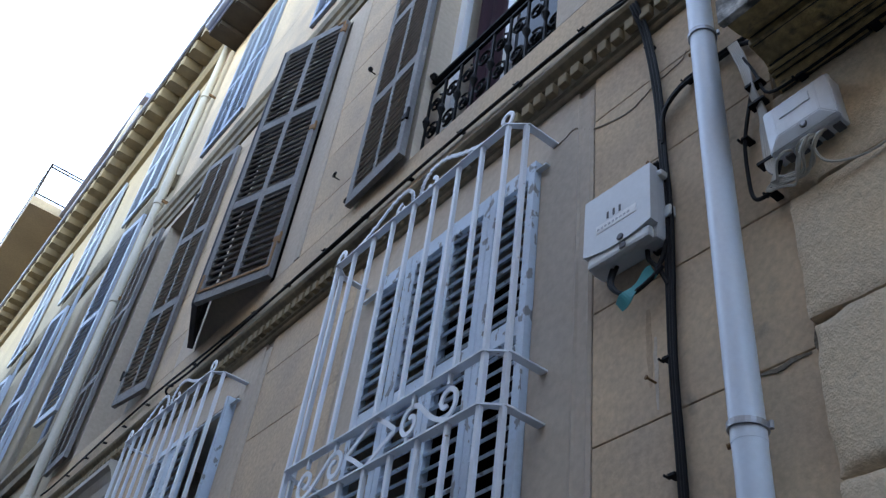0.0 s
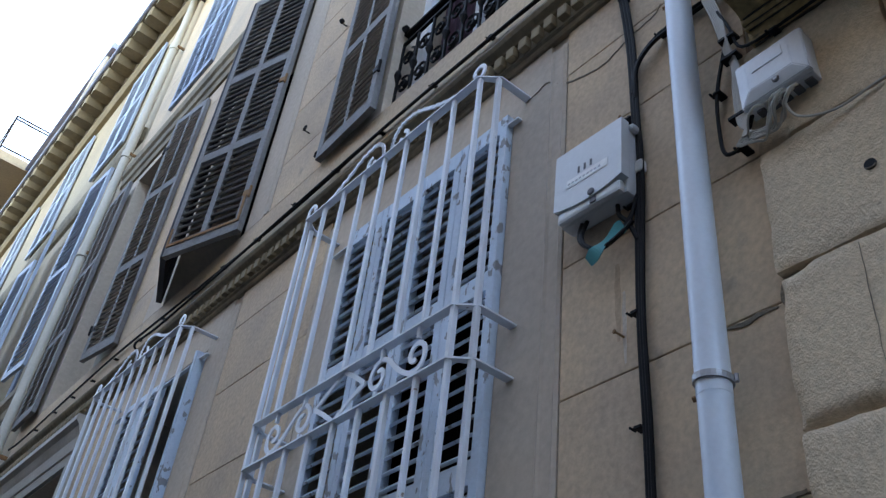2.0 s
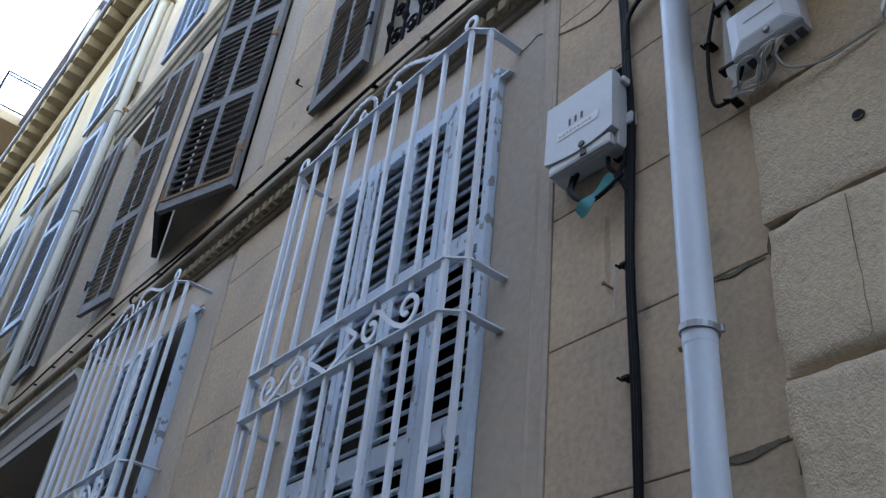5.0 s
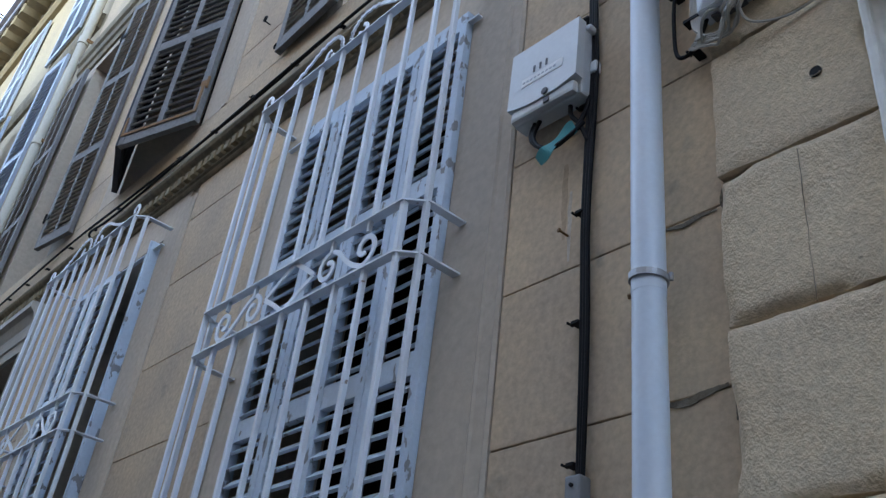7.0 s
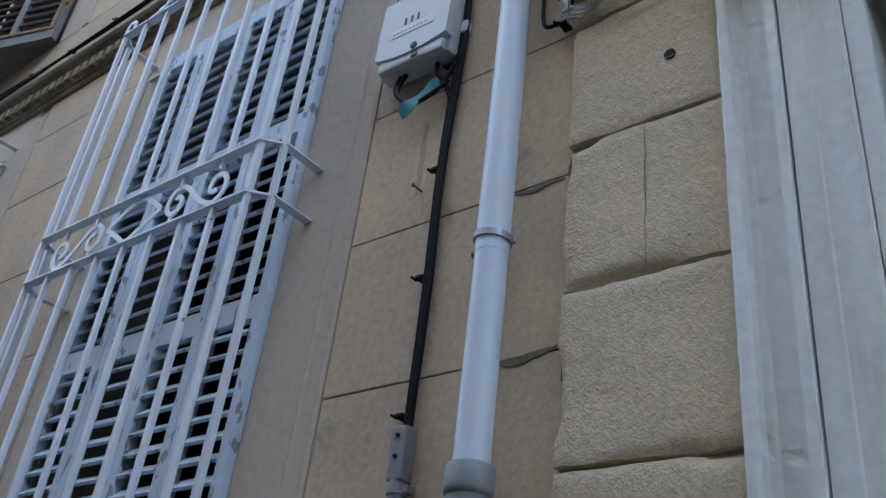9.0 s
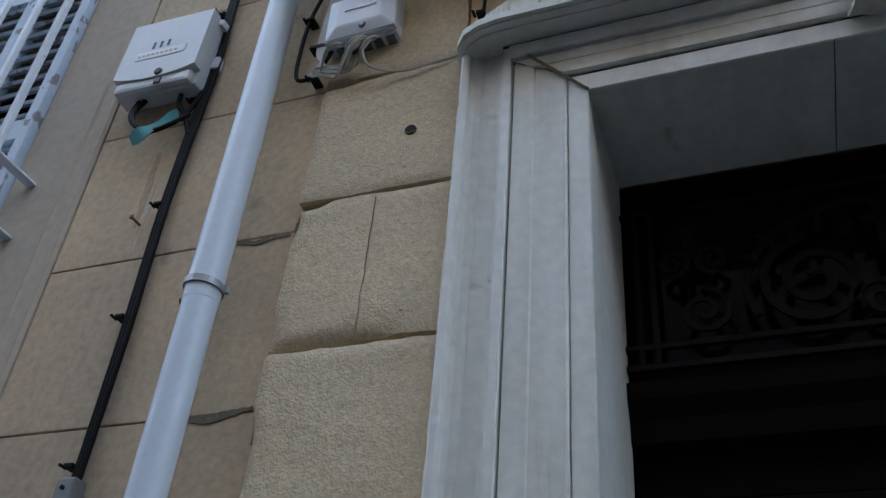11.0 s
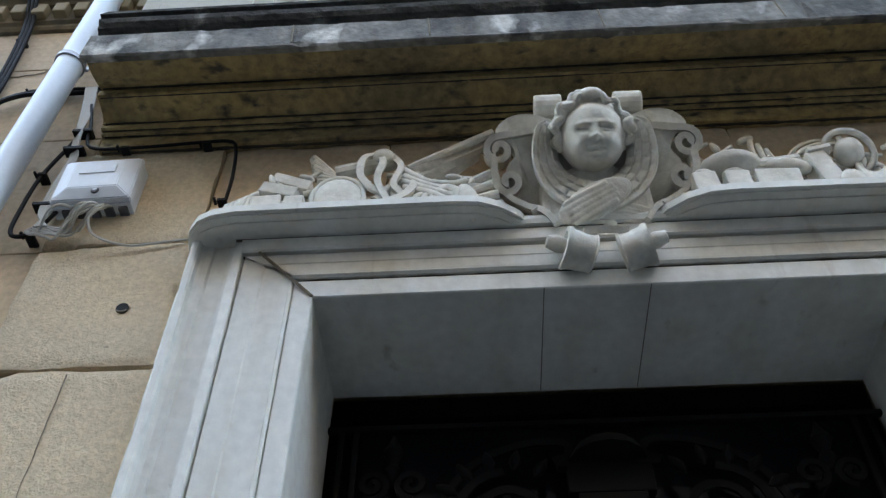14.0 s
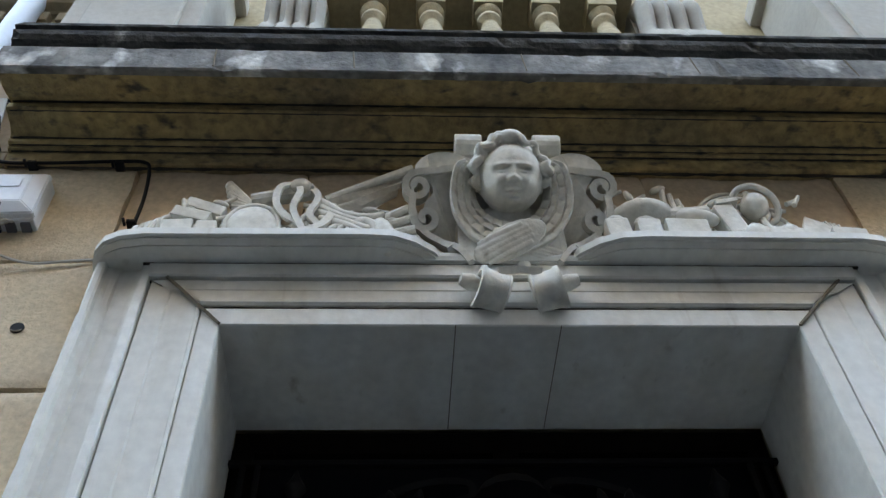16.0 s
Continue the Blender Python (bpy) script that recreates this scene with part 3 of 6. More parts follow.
COURSES = (0.0, 0.13, 0.545, 0.96, 1.372, 1.784, 2.190, 2.595, 3.003, 3.412, 3.812)
for n, (z0, z1) in enumerate(zip(COURSES, COURSES[1:])):
    for k, (y0, y1) in enumerate(((0.556, 0.949), (-1.756, -1.368), (-2.6, -1.77), (-3.5, -2.61))):
        ob = part("stone_block", rough_block(y0, y1, z0 + 0.010, z1 - 0.002, 0.032, 17 * n + k), ROUGH, wall_door, smooth=True)

for k, (y0, y1) in enumerate(((0.10, 0.552), (-0.36, 0.096), (-0.82, -0.364), (-1.364, -0.824))):
    part("stone_block", rough_block(y0, y1, 3.415, 3.825, 0.022, 400 + k), ASHLAR, wall_door, smooth=True)

# ---- doorway: mitred marble frame, outer bands, soffit ----
frame_outline = [(-0.295, 0.0), (0.049, 0.0), (0.053, 0.003), (0.054, 0.051), (0.043, 0.053), (0.043, 0.060), (0.057, 0.060), (0.063, 0.065), (0.064, 0.072), (0.058, 0.077), (0.059, 0.106), (0.061, 0.108),
                 (0.063, 0.136), (0.044, 0.138), (0.044, 0.144), (0.069, 0.143), (0.074, 0.147), (0.076, 0.181), (0.064, 0.183), (0.064, 0.189), (0.084, 0.188), (0.088, 0.200), (0.088, 0.211), (0.002, 0.211), (0.002, 0.028), (-0.295, 0.022)]
jamb_outline = [(-0.295, 0.0), (0.049, 0.0), (0.053, 0.003), (0.054, 0.044), (0.047, 0.0455), (0.047, 0.048), (0.055, 0.048), (0.057, 0.051), (0.057, 0.055), (0.053, 0.058), (0.054, 0.122), (0.057, 0.126),
                (0.059, 0.172), (0.044, 0.1735), (0.044, 0.177), (0.064, 0.178), (0.067, 0.180), (0.067, 0.183), (0.067, 0.186), (0.067, 0.189), (0.067, 0.192), (0.067, 0.196), (0.066, 0.200), (0.002, 0.200), (0.002, 0.028), (-0.295, 0.022)]


def mitred(low, high, ends):
    """A length of the frame between two rings of (out, y, z)."""
    bm = bm_new()
    rings = [[bm.verts.new((-o, y, z)) for o, y, z in ring] for ring in (low, high)]
    for k in range(len(low)):
        bm.faces.new((rings[0][k], rings[0][(k + 1) % len(low)], rings[1][(k + 1) % len(low)], rings[1][k]))
    if ends:
        bm.faces.new(rings[0])
    return bm


def jamb_ring(side, top, outline):
    base = DOOR[1] if side > 0 else DOOR[0]
    return [(o, base + side * j[1], DOOR[3] + f[1] if top else 0.0) for (o, _), j, f in zip(outline, jamb_outline, frame_outline)]


door_frame = tagged(part("door_frame", mitred(jamb_ring(1, True, frame_outline), jamb_ring(-1, True, frame_outline), False), MARBLE), "moulded white marble door surround with open mitre joints", "door surround", kind="structure")
SWAP = Matrix(((1, 0, 0, 0), (0, 0, 1, 0), (0, 1, 0, 0), (0, 0, 0, 1)))
band = [(0.0, 0.201), (0.050, 0.2015), (0.048, 0.216), (0.047, 0.252), (0.052, 0.257), (0.053, 0.270), (0.058, 0.280), (0.070, 0.283), (0.073, 0.288), (0.073, 0.300), (0.068, 0.306), (0.0, 0.308)]
for side, y in ((1, DOOR[1]), (-1, DOOR[0])):
    part("jamb", mitred(jamb_ring(side, False, jamb_outline), jamb_ring(side, True, jamb_outline), True), MARBLE, door_frame)
    bm = worn_profile([(o, y + side * d) for o, d in band], 0.0, 3.364, 0.0022, 0.018, 7.0 + side)
    bm.transform(SWAP)
    part("outer_band", bm, MARBLE, door_frame)
for side, y in ((1, DOOR[1]), (-1, DOOR[0])):
    part("mitre_crack", sweep(bm_new(), [(-0.057 - 0.014 * a + 0.004 * noise.noise(Vector((a * 9, side, 0))), y + side * 0.198 * a, DOOR[3] + 0.208 * a) for a in [k / 10 for k in range(11)]],
                              flat_section(0.007, 0.006)), JOINT, door_frame, "dark open mitre joint")
for y in (-0.277, -0.512, -1.16):
    part("joint_line", sweep(bm_new(), [(-0.053, y, DOOR[3] + 0.0), (0.29, y + 0.004, DOOR[3] - 0.001)], flat_section(0.0015, 0.002)), JOINT, door_frame)


def hood(flip):
    plan = [(0.0, 0.562), (0.055, 0.56), (0.095, 0.548), (0.125, 0.522), (0.142, 0.485), (0.15, 0.43), (0.152, -0.08), (0.148, -0.14), (0.13, -0.19), (0.10, -0.235), (0.06, -0.265), (0.0, -0.28)]
    bm = bm_new()
    for shrink, z0, z1 in ((0.0, 3.372, 3.394), (0.010, 3.366, 3.372), (0.030, 3.362, 3.366)):
        upright(bm, [(max(o - shrink, 0.0) if o else 0.0, (y if not flip else -0.812 - y)) for o, y in plan], z0, z1)
    return bm


for flip in (False, True):
    tagged(part("trim_door_hood", hood(flip), MARBLE), "pale marble shelf with rounded ends over the doorway", "door hood", kind="structure")

# ---- balcony cornice over the door ----
ovolo = [(0.082 + 0.068 * (1 - math.cos(a)), 3.8855 + 0.024 * math.sin(a)) for a in [radians(9 * k) for k in range(11)]]
cavetto = [(0.162 + 0.098 * q, 3.944 - 0.026 * q ** 1.6 - 0.010 * math.sin(math.pi * q)) for q in [k / 8 for k in range(9)]]
CORNICE_LINE = [(0.0, 3.806), (0.022, 3.806), (0.048, 3.806), (0.052, 3.811), (0.053, 3.850), (0.048, 3.855), (0.062, 3.851), (0.067, 3.853), (0.067, 3.862), (0.062, 3.866), (0.074, 3.861), (0.080, 3.866),
                (0.080, 3.878), (0.072, 3.888), *ovolo, (0.142, 3.916), (0.154, 3.907), (0.159, 3.911), (0.158, 3.936), (0.150, 3.950), *cavetto, (0.262, 3.99), (0.0, 4.0)]
cornice = tagged(part("trim_cornice", worn_profile(CORNICE_LINE, -6.0, 0.908, 0.0022), CORNICE), "ochre cornice with dark weather stains under the balcony", "cornice", kind="structure")
part("drip_ledge", worn_profile([(0.263, 3.920), (0.266, 3.899), (0.286, 3.893), (0.291, 3.898), (0.292, 3.915), (0.290, 4.008), (0.284, 4.014), (0.263, 4.014)], -6.0, 0.912, 0.004, seed=30.0), LEDGE, cornice)
part("crusted_top", worn_profile([(0.0, 4.0), (0.262, 3.995), (0.262, 4.015), (0.276, 4.016), (0.274, 4.034), (0.284, 4.042), (0.292, 4.046), (0.302, 4.060), (0.306, 4.078), (0.300, 4.090), (0.312, 4.094), (0.314, 4.104), (0.304, 4.112), (0.0, 4.125)],
                                 -6.0, 0.905, 0.007, seed=60.0), CRUST, cornice)


def shade_line(parent, out, z, y0, y1, wide, seed):
    """Shade painted into a crease: a thin dark line of uneven width along y."""
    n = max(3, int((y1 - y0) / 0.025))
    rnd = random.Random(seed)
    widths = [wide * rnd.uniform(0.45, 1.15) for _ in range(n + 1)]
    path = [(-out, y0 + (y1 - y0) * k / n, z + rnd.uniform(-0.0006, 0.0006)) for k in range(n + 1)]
    return part("grime_line", sweep(bm_new(), path, flat_section(1.0, 1.0), up=(0, 0, 1), taper=lambda t: widths[min(n, int(t * n + 0.5))]), CREASE_SHADE, parent, "black strip painted as shade in the moulding")


# Dark strips laid in the cornice and frame creases in place of shade.
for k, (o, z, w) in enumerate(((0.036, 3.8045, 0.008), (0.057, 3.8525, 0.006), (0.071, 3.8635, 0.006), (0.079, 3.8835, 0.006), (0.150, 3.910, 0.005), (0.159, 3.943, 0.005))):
    shade_line(cornice, o, z, -2.2, 0.90, w, 40 + k)
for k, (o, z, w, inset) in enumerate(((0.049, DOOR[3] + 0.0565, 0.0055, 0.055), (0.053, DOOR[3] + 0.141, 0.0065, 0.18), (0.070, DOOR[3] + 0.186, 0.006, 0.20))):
    shade_line(door_frame, o, z, DOOR[0] - inset, DOOR[1] + inset, w, 60 + k)
for y in (0.34, -0.03, -0.49, -0.96, -1.4):
    part("joint_patch", sweep(bm_new(), [(-0.2915, y, 3.91), (-0.2915, y + 0.006, 4.006)], flat_section(0.004, 0.003)), JOINT, cornice)


# ---- balustrade above the cornice ----
def pedestal(y0, y1):
    ob = thing("balcony_pedestal", (-0.2, (y0 + y1) / 2, 4.11), "pale limewashed stone pedestal on the ledge", "pedestal", "balcony pedestals")
    part("shaft", slab(-0.215, 0.05, y0 + 0.03, y1 - 0.03, 4.11, 4.95, 0.006), PALE, ob)
    part("panel", slab(-0.23, -0.21, y0 + 0.09, y1 - 0.09, 4.2, 4.85, 0.008), PALE, ob)
    part("plinth", slab(-0.24, 0.05, y0, y1, 4.11, 4.2, 0.008), PALE, ob)
    part("cap", slab(-0.25, 0.05, y0 - 0.01, y1 + 0.01, 4.95, 5.03, 0.012), PALE, ob)
    return ob


pedestal(0.43, 0.90)
pedestal(-2.15, -1.50)


def console(y0, y1):
    """A stone scroll that ends the balustrade."""
    ob = thing("scroll_console", (-0.12, (y0 + y1) / 2, 4.11), "pale stone scroll console beside the balusters", "console", "scroll consoles")
    n = 4
    for k in range(n):
        a, b = y0 + (y1 - y0) * k / n, y0 + (y1 - y0) * (k + 1) / n
        path = smooth_path([(0.04, (a + b) / 2, 4.12), (-0.12, (a + b) / 2, 4.13), (-0.17, (a + b) / 2, 4.3), (-0.10, (a + b) / 2, 4.5), (-0.13, (a + b) / 2, 4.66), (-0.06, (a + b) / 2, 4.75), (0.04, (a + b) / 2, 4.74)], 5)
        part("flute", sweep(bm_new(), path, [((b - a) * 0.54 * math.cos(t), 0.05 * math.sin(t)) for t in [2 * math.pi * q / 8 for q in range(8)]], up=(1, 0, 0)), PALE, ob, smooth=True)
    part("core", slab(-0.08, 0.05, y0, y1, 4.11, 4.76), PALE, ob)
    return ob


console(0.10, 0.30)
console(-1.18, -0.96)
tagged(part("trim_balustrade_rail", slab(-0.17, 0.02, -0.97, 0.11, 4.755, 4.85, 0.01), YELLOW), "yellow stone rail on the balusters", "rail", kind="structure")
baluster = thing("baluster", (-0.10, -0.06, 4.11), "turned yellow stone baluster with a square block", "baluster", "balustrade")
part("block", slab(-0.15, -0.05, -0.11, -0.01, 4.68, 4.755, 0.004), YELLOW, baluster)
part("body", lathe(bm_new(), [(0.048, 0.08), (0.048, 0.12), (0.034, 0.15), (0.05, 0.25), (0.055, 0.31), (0.045, 0.39), (0.031, 0.46), (0.029, 0.48), (0.042, 0.495), (0.042, 0.515), (0.033, 0.525), (0.036, 0.54), (0.046, 0.553), (0.046, 0.57)],
                              (-0.10, -0.06, 4.11), 18), YELLOW, baluster, smooth=True)
part("foot", slab(-0.15, -0.05, -0.11, -0.01, 4.11, 4.19, 0.004), YELLOW, baluster)
for k in range(1, 5):
    copy_thing(baluster, Matrix.Translation((-0.10, -0.06 - 0.197 * k, 4.11)))


# ---- shutters ----
def leaf_pose(out0, y0, out1, y1, z):
    """A leaf whose width runs from (out0, y0) to (out1, y1); its face looks to the street."""
    return Matrix.Translation((-out0, y0, z)) @ Matrix.Rotation(math.atan2(y1 - y0, out0 - out1), 4, "Z")


SLATS = {}


def shutter(at, w, h, rails, mat, slat_mat, label, columns=1, stile=0.045, pitch=0.062, thick=0.035, group="", middle=0.03, single=True, hinge=None, hinge_mat=IRON, corner_iron=False):
    """A louvred leaf: stiles, rails at the given heights (z0, z1), and one slat per step between them."""
    ob = thing("window_shutter", at, label, "shutter", group)
    m = at
    part("stile", slab(0, stile, -thick / 2, thick / 2, 0, h, 0.003, m), mat, ob)
    part("stile", slab(w - stile, w, -thick / 2, thick / 2, 0, h, 0.003, m), mat, ob)
    inner = w - 2 * stile
    cw = (inner - middle * (columns - 1)) / columns
    for c in range(1, columns):
        x = stile + cw * c + middle * (c - 1)
        part("mullion", slab(x, x + middle, -thick / 2 + 0.002, thick / 2 - 0.002, rails[0][0], rails[-1][1], 0.002, m), mat, ob)
    for a, b in rails:
        for c in range(columns):
            x = stile + (cw + middle) * c
            part("rail", slab(x, x + cw, -thick / 2 + 0.002, thick / 2 - 0.002, a, b, 0.002, m), mat, ob)
    key = (round(cw, 3), slat_mat.name, thick)
    if key not in SLATS:
        SLATS[key] = mesh_of("slat", slab(0.001, cw - 0.001, -0.024, 0.024, -0.006, 0.006, 0.0012, Matrix.Rotation(radians(-43), 4, "X")), slat_mat)
    joined = None if single else bm_new()
    for (a0, a), (b, b1) in zip(rails, rails[1:]):
        n = max(1, int(round((b - a) / pitch)))
        for k in range(n):
            z = a + (b - a) * (k + 0.5) / n
            for c in range(columns):
                x = stile + (cw + middle) * c
                tilt = Matrix.Translation((x, 0, z)) @ Matrix.Rotation(radians(random.uniform(-4, 4)), 4, "X") @ Matrix.Rotation(radians(random.uniform(-0.5, 0.5)), 4, "Y")
                if single:
                    piece("slat", SLATS[key], ob, tilt)
                else:
                    box(joined, 0.001, cw - 0.001, -0.024, 0.024, -0.004, 0.004, 0, m @ tilt @ Matrix.Rotation(radians(-43), 4, "X"))
    if joined:
        tagged(part("slats", joined, slat_mat, ob), kind="stuff")
    if hinge:
        for z in hinge[1]:
            x0, x1 = (0.0, 0.05) if hinge[0] == "start" else (w - 0.05, w)
            part("hinge", slab(x0 - 0.008, x1, thick / 2 + 0.001, thick / 2 + 0.007, z - 0.022, z + 0.022, 0.002, m), hinge_mat, ob, "iron hinge plate")
            part("pin", lathe(bm_new(), [(0.010, 0), (0.010, 0.09)], m @ Vector((x0 - 0.010 if hinge[0] == "start" else w + 0.010, thick / 2 + 0.003, z - 0.045)), 8), hinge_mat, ob, "iron hinge pin")
    if corner_iron:
        for a, b, z0, z1 in ((0.012, w - 0.012, 0.075, 0.096), (0.012, 0.034, 0.096, 0.30), (w - 0.034, w - 0.012, 0.096, 0.24), (0.012, 0.10, h - 0.035, h - 0.015), (0.012, 0.034, h - 0.14, h - 0.035)):
            part("corner_iron", slab(a, b, thick / 2 + 0.001, thick / 2 + 0.006, z0, z1, 0.001, m), RUST, ob, "rusty corner iron")
    return ob


LOW_RAILS = [(0.0, 0.10), (1.535, 1.62), (2.255, 2.34), (3.02, 3.105)]
for k in range(4):
    shutter(leaf_pose(0.012, 1.990 + 0.277 * k, 0.012, 1.990 + 0.277 * k + 0.274, 1.253), 0.274, 3.105, LOW_RAILS, PEELING, PEELING,
            "closed pale blue louvred shutter panel with peeling paint", stile=0.040, pitch=0.064, group="folding shutters of the barred window")
# second barred window: one panel folded outwards, two closed panels, dark gap
fold = thing("folded_shutter", (0, 4.6, 1.253), "pale blue shutter panels folded into the window reveal", "shutter", "folding shutters of the second window")
for k, (a, b) in enumerate(((-0.02, -0.24), (0.045, -0.19))):
    part("panel", slab(-a, -b, 4.568 + 0.034 * k, 4.598 + 0.034 * k, 1.253, 4.35, 0.004), PEELING, fold)
    part("edge_bead", slab(-a - 0.006, -a, 4.574 + 0.034 * k, 4.592 + 0.034 * k, 1.253, 4.35, 0.002), PEELING, fold)
for k in (2, 3):
    shutter(leaf_pose(0.0, 4.570 + 0.277 * k, 0.0, 4.570 + 0.277 * k + 0.274, 1.253), 0.274, 3.105, LOW_RAILS, PEELING, PEELING,
            "closed pale blue louvred shutter panel behind bars", stile=0.040, pitch=0.064, single=False, group="folding shutters of the second window")
shutter(leaf_pose(-0.24, 4.62, -0.20, 5.12, 1.253), 0.50, 2.60, [(0, 0.1), (1.3, 1.38), (2.5, 2.6)], BLUE_PAINT, BLUE_PAINT, "blue louvred inner shutter in a dark window", pitch=0.09, single=False)

TALL = [(0.0, 0.09), (0.86, 0.94), (1.72, 1.80), (2.74, 2.82)]
shutter(leaf_pose(0.050, 3.10, 0.032, 3.67, 5.243), 0.57, 2.82, TALL, DARK_WOOD, BROWN_WOOD, "weathered grey louvred shutter open against the wall", 2, 0.055, 0.05, 0.04, middle=0.035, hinge=("start", (0.32, 2.2)))
shutter(leaf_pose(0.036, 4.57, 0.252, 5.235, 5.243), 0.699, 2.82, TALL, DARK_WOOD, DARK_WOOD, "weathered grey louvred shutter standing ajar, rusty corners", 2, 0.055, 0.062, 0.042, middle=0.05, hinge=("start", (0.32, 1.45, 2.68)), hinge_mat=RUST, corner_iron=True)
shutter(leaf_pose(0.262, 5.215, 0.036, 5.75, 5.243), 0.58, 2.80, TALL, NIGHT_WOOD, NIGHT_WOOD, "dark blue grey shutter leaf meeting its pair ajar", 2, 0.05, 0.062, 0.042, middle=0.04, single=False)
shutter(leaf_pose(0.026, 6.53, 0.10, 7.045, 5.243), 0.52, 2.82, TALL, DARK_WOOD, BROWN_WOOD, "weathered grey louvred shutter folded back on the wall", 2, 0.05, 0.05, 0.04, middle=0.03, hinge=("end", (0.3, 2.4)))
shutter(leaf_pose(0.06, 8.25, 0.05, 8.82, 5.243), 0.57, 2.82, TALL, DARK_WOOD, BROWN_WOOD, "dark weathered shutter open beside the old downpipe", 2, 0.055, 0.055, 0.04, single=False)

for y0, y1 in ((4.6, 5.65), (7.05, 8.1)):
    half = (y1 - y0) / 2
    for k in range(2):
        shutter(leaf_pose(0.02, y0 + half * k + 0.004, 0.02, y0 + half * (k + 1) - 0.004, 9.1), half - 0.008, 2.4, [(0, 0.09), (1.15, 1.23), (2.31, 2.4)], BLUE_PAINT, LIGHT_BLUE,
                "closed slate blue louvred shutter of the top storey", 2, 0.05, 0.07, 0.035, single=False, group="top storey shutters")
for y0, y1, z0, z1 in H2_SECOND:
    half = (y1 - y0) / 2
    for k in range(2):
        shutter(leaf_pose(0.03, y0 + half * k + 0.004, 0.03, y0 + half * (k + 1) - 0.004, z0), half - 0.008, z1 - z0, [(0, 0.09), (1.0, 1.08), (z1 - z0 - 0.09, z1 - z0)], LIGHT_BLUE, LIGHT_BLUE,
                "closed light blue louvred shutter", 1, 0.06, 0.08, 0.035, single=False, group="second house shutters")
for y0, y1, z0, z1 in H2_FIRST:
    w = 0.58
    for a, b in (((0.10, y0 - w - 0.03), (0.14, y0 - 0.03)), ((0.16, y1 + 0.03), (0.10, y1 + w - 0.05))):
        shutter(leaf_pose(*a, *b, z0), math.hypot(b[0] - a[0], b[1] - a[1]), z1 - z0, [(0, 0.09), (1.3, 1.38), (z1 - z0 - 0.09, z1 - z0)], LIGHT_BLUE, LIGHT_BLUE,
                "light blue louvred shutter open on the wall", 1, 0.06, 0.08, 0.04, single=False, group="second house shutters")
    wdw = tagged(part("window_far", wall_mesh(0.14, 0.19, y0, y1, z0, z1, [(y0 + 0.07, (y0 + y1) / 2 - 0.04, z0 + 0.07, z1 - 0.07), ((y0 + y1) / 2 + 0.04, y1 - 0.07, z0 + 0.07, z1 - 0.07)]), LIGHT_BLUE),
                 "light painted double casement window", "window", kind="structure")
    part("pane", slab(0.16, 0.17, y0 + 0.05, y1 - 0.05, z0 + 0.05, z1 - 0.05), GLASS, wdw)

# iron stays that hold the open leaves
for y, z, r in ((3.70, 5.30, 0), (3.84, 6.68, 1), (3.97, 5.72, 0), (8.9, 6.2, 1)):
    stay = thing("shutter_stay", (0, y, z), "small black iron shutter stay on the wall", "shutter stay", "shutter stays")
    part("pin", tube(bm_new(), [(0.01, y, z), (-0.035, y, z), (-0.042, y + 0.008, z + 0.010)], 0.005, 6, 3), IRON, stay)
    part("knob" if r else "eye", lathe(bm_new(), [(0.010, -0.02), (0.020, 0), (0.010, 0.02)], (-0.045, y, z + 0.018), 8) if r else
         sweep(bm_new(), [(-0.040, y + 0.018 * math.cos(a), z + 0.020 + 0.018 * math.sin(a)) for a in [math.pi * k / 6 for k in range(12)]], ring_section(0.005, 6), closed=True), IRON, stay)

# ---- first-floor window with the iron guard ----
win = tagged(part("window_1", wall_mesh(0.15, 0.20, 1.95, 3.10, 5.24, 8.10, [(2.02, 2.49, 5.34, 8.03), (2.56, 3.03, 5.34, 8.03)]), WHITE_PAINT), "white painted french window with a dark curtain", "window", kind="structure")
part("pane", slab(0.172, 0.176, 2.02, 2.49, 5.34, 8.03), GLASS, win)
bm = bm_new()
n = 40
rows = [[bm.verts.new((0.235 + 0.02 * math.sin(k * 1.1), 1.98 + 1.0 * k / n, z)) for k in range(n + 1)] for z in (5.26, 8.08)]
for k in range(n):
    bm.faces.new((rows[0][k], rows[0][k + 1], rows[1][k + 1], rows[1][k]))
bmesh.ops.solidify(bm, geom=bm.faces[:], thickness=0.004)
tagged(part("curtain", bm, CURTAIN, smooth=True), "dark plum curtain hanging inside the window", "curtain")


def spiral(cy, cz, r0, r1, a0, turns, steps=18):
    """Points (y, z) of a spiral that winds from radius r0 to r1."""
    return [(cy + (r0 + (r1 - r0) * k / steps) * math.cos(a0 + turns * 2 * math.pi * k / steps), cz + (r0 + (r1 - r0) * k / steps) * math.sin(a0 + turns * 2 * math.pi * k / steps)) for k in range(steps + 1)]


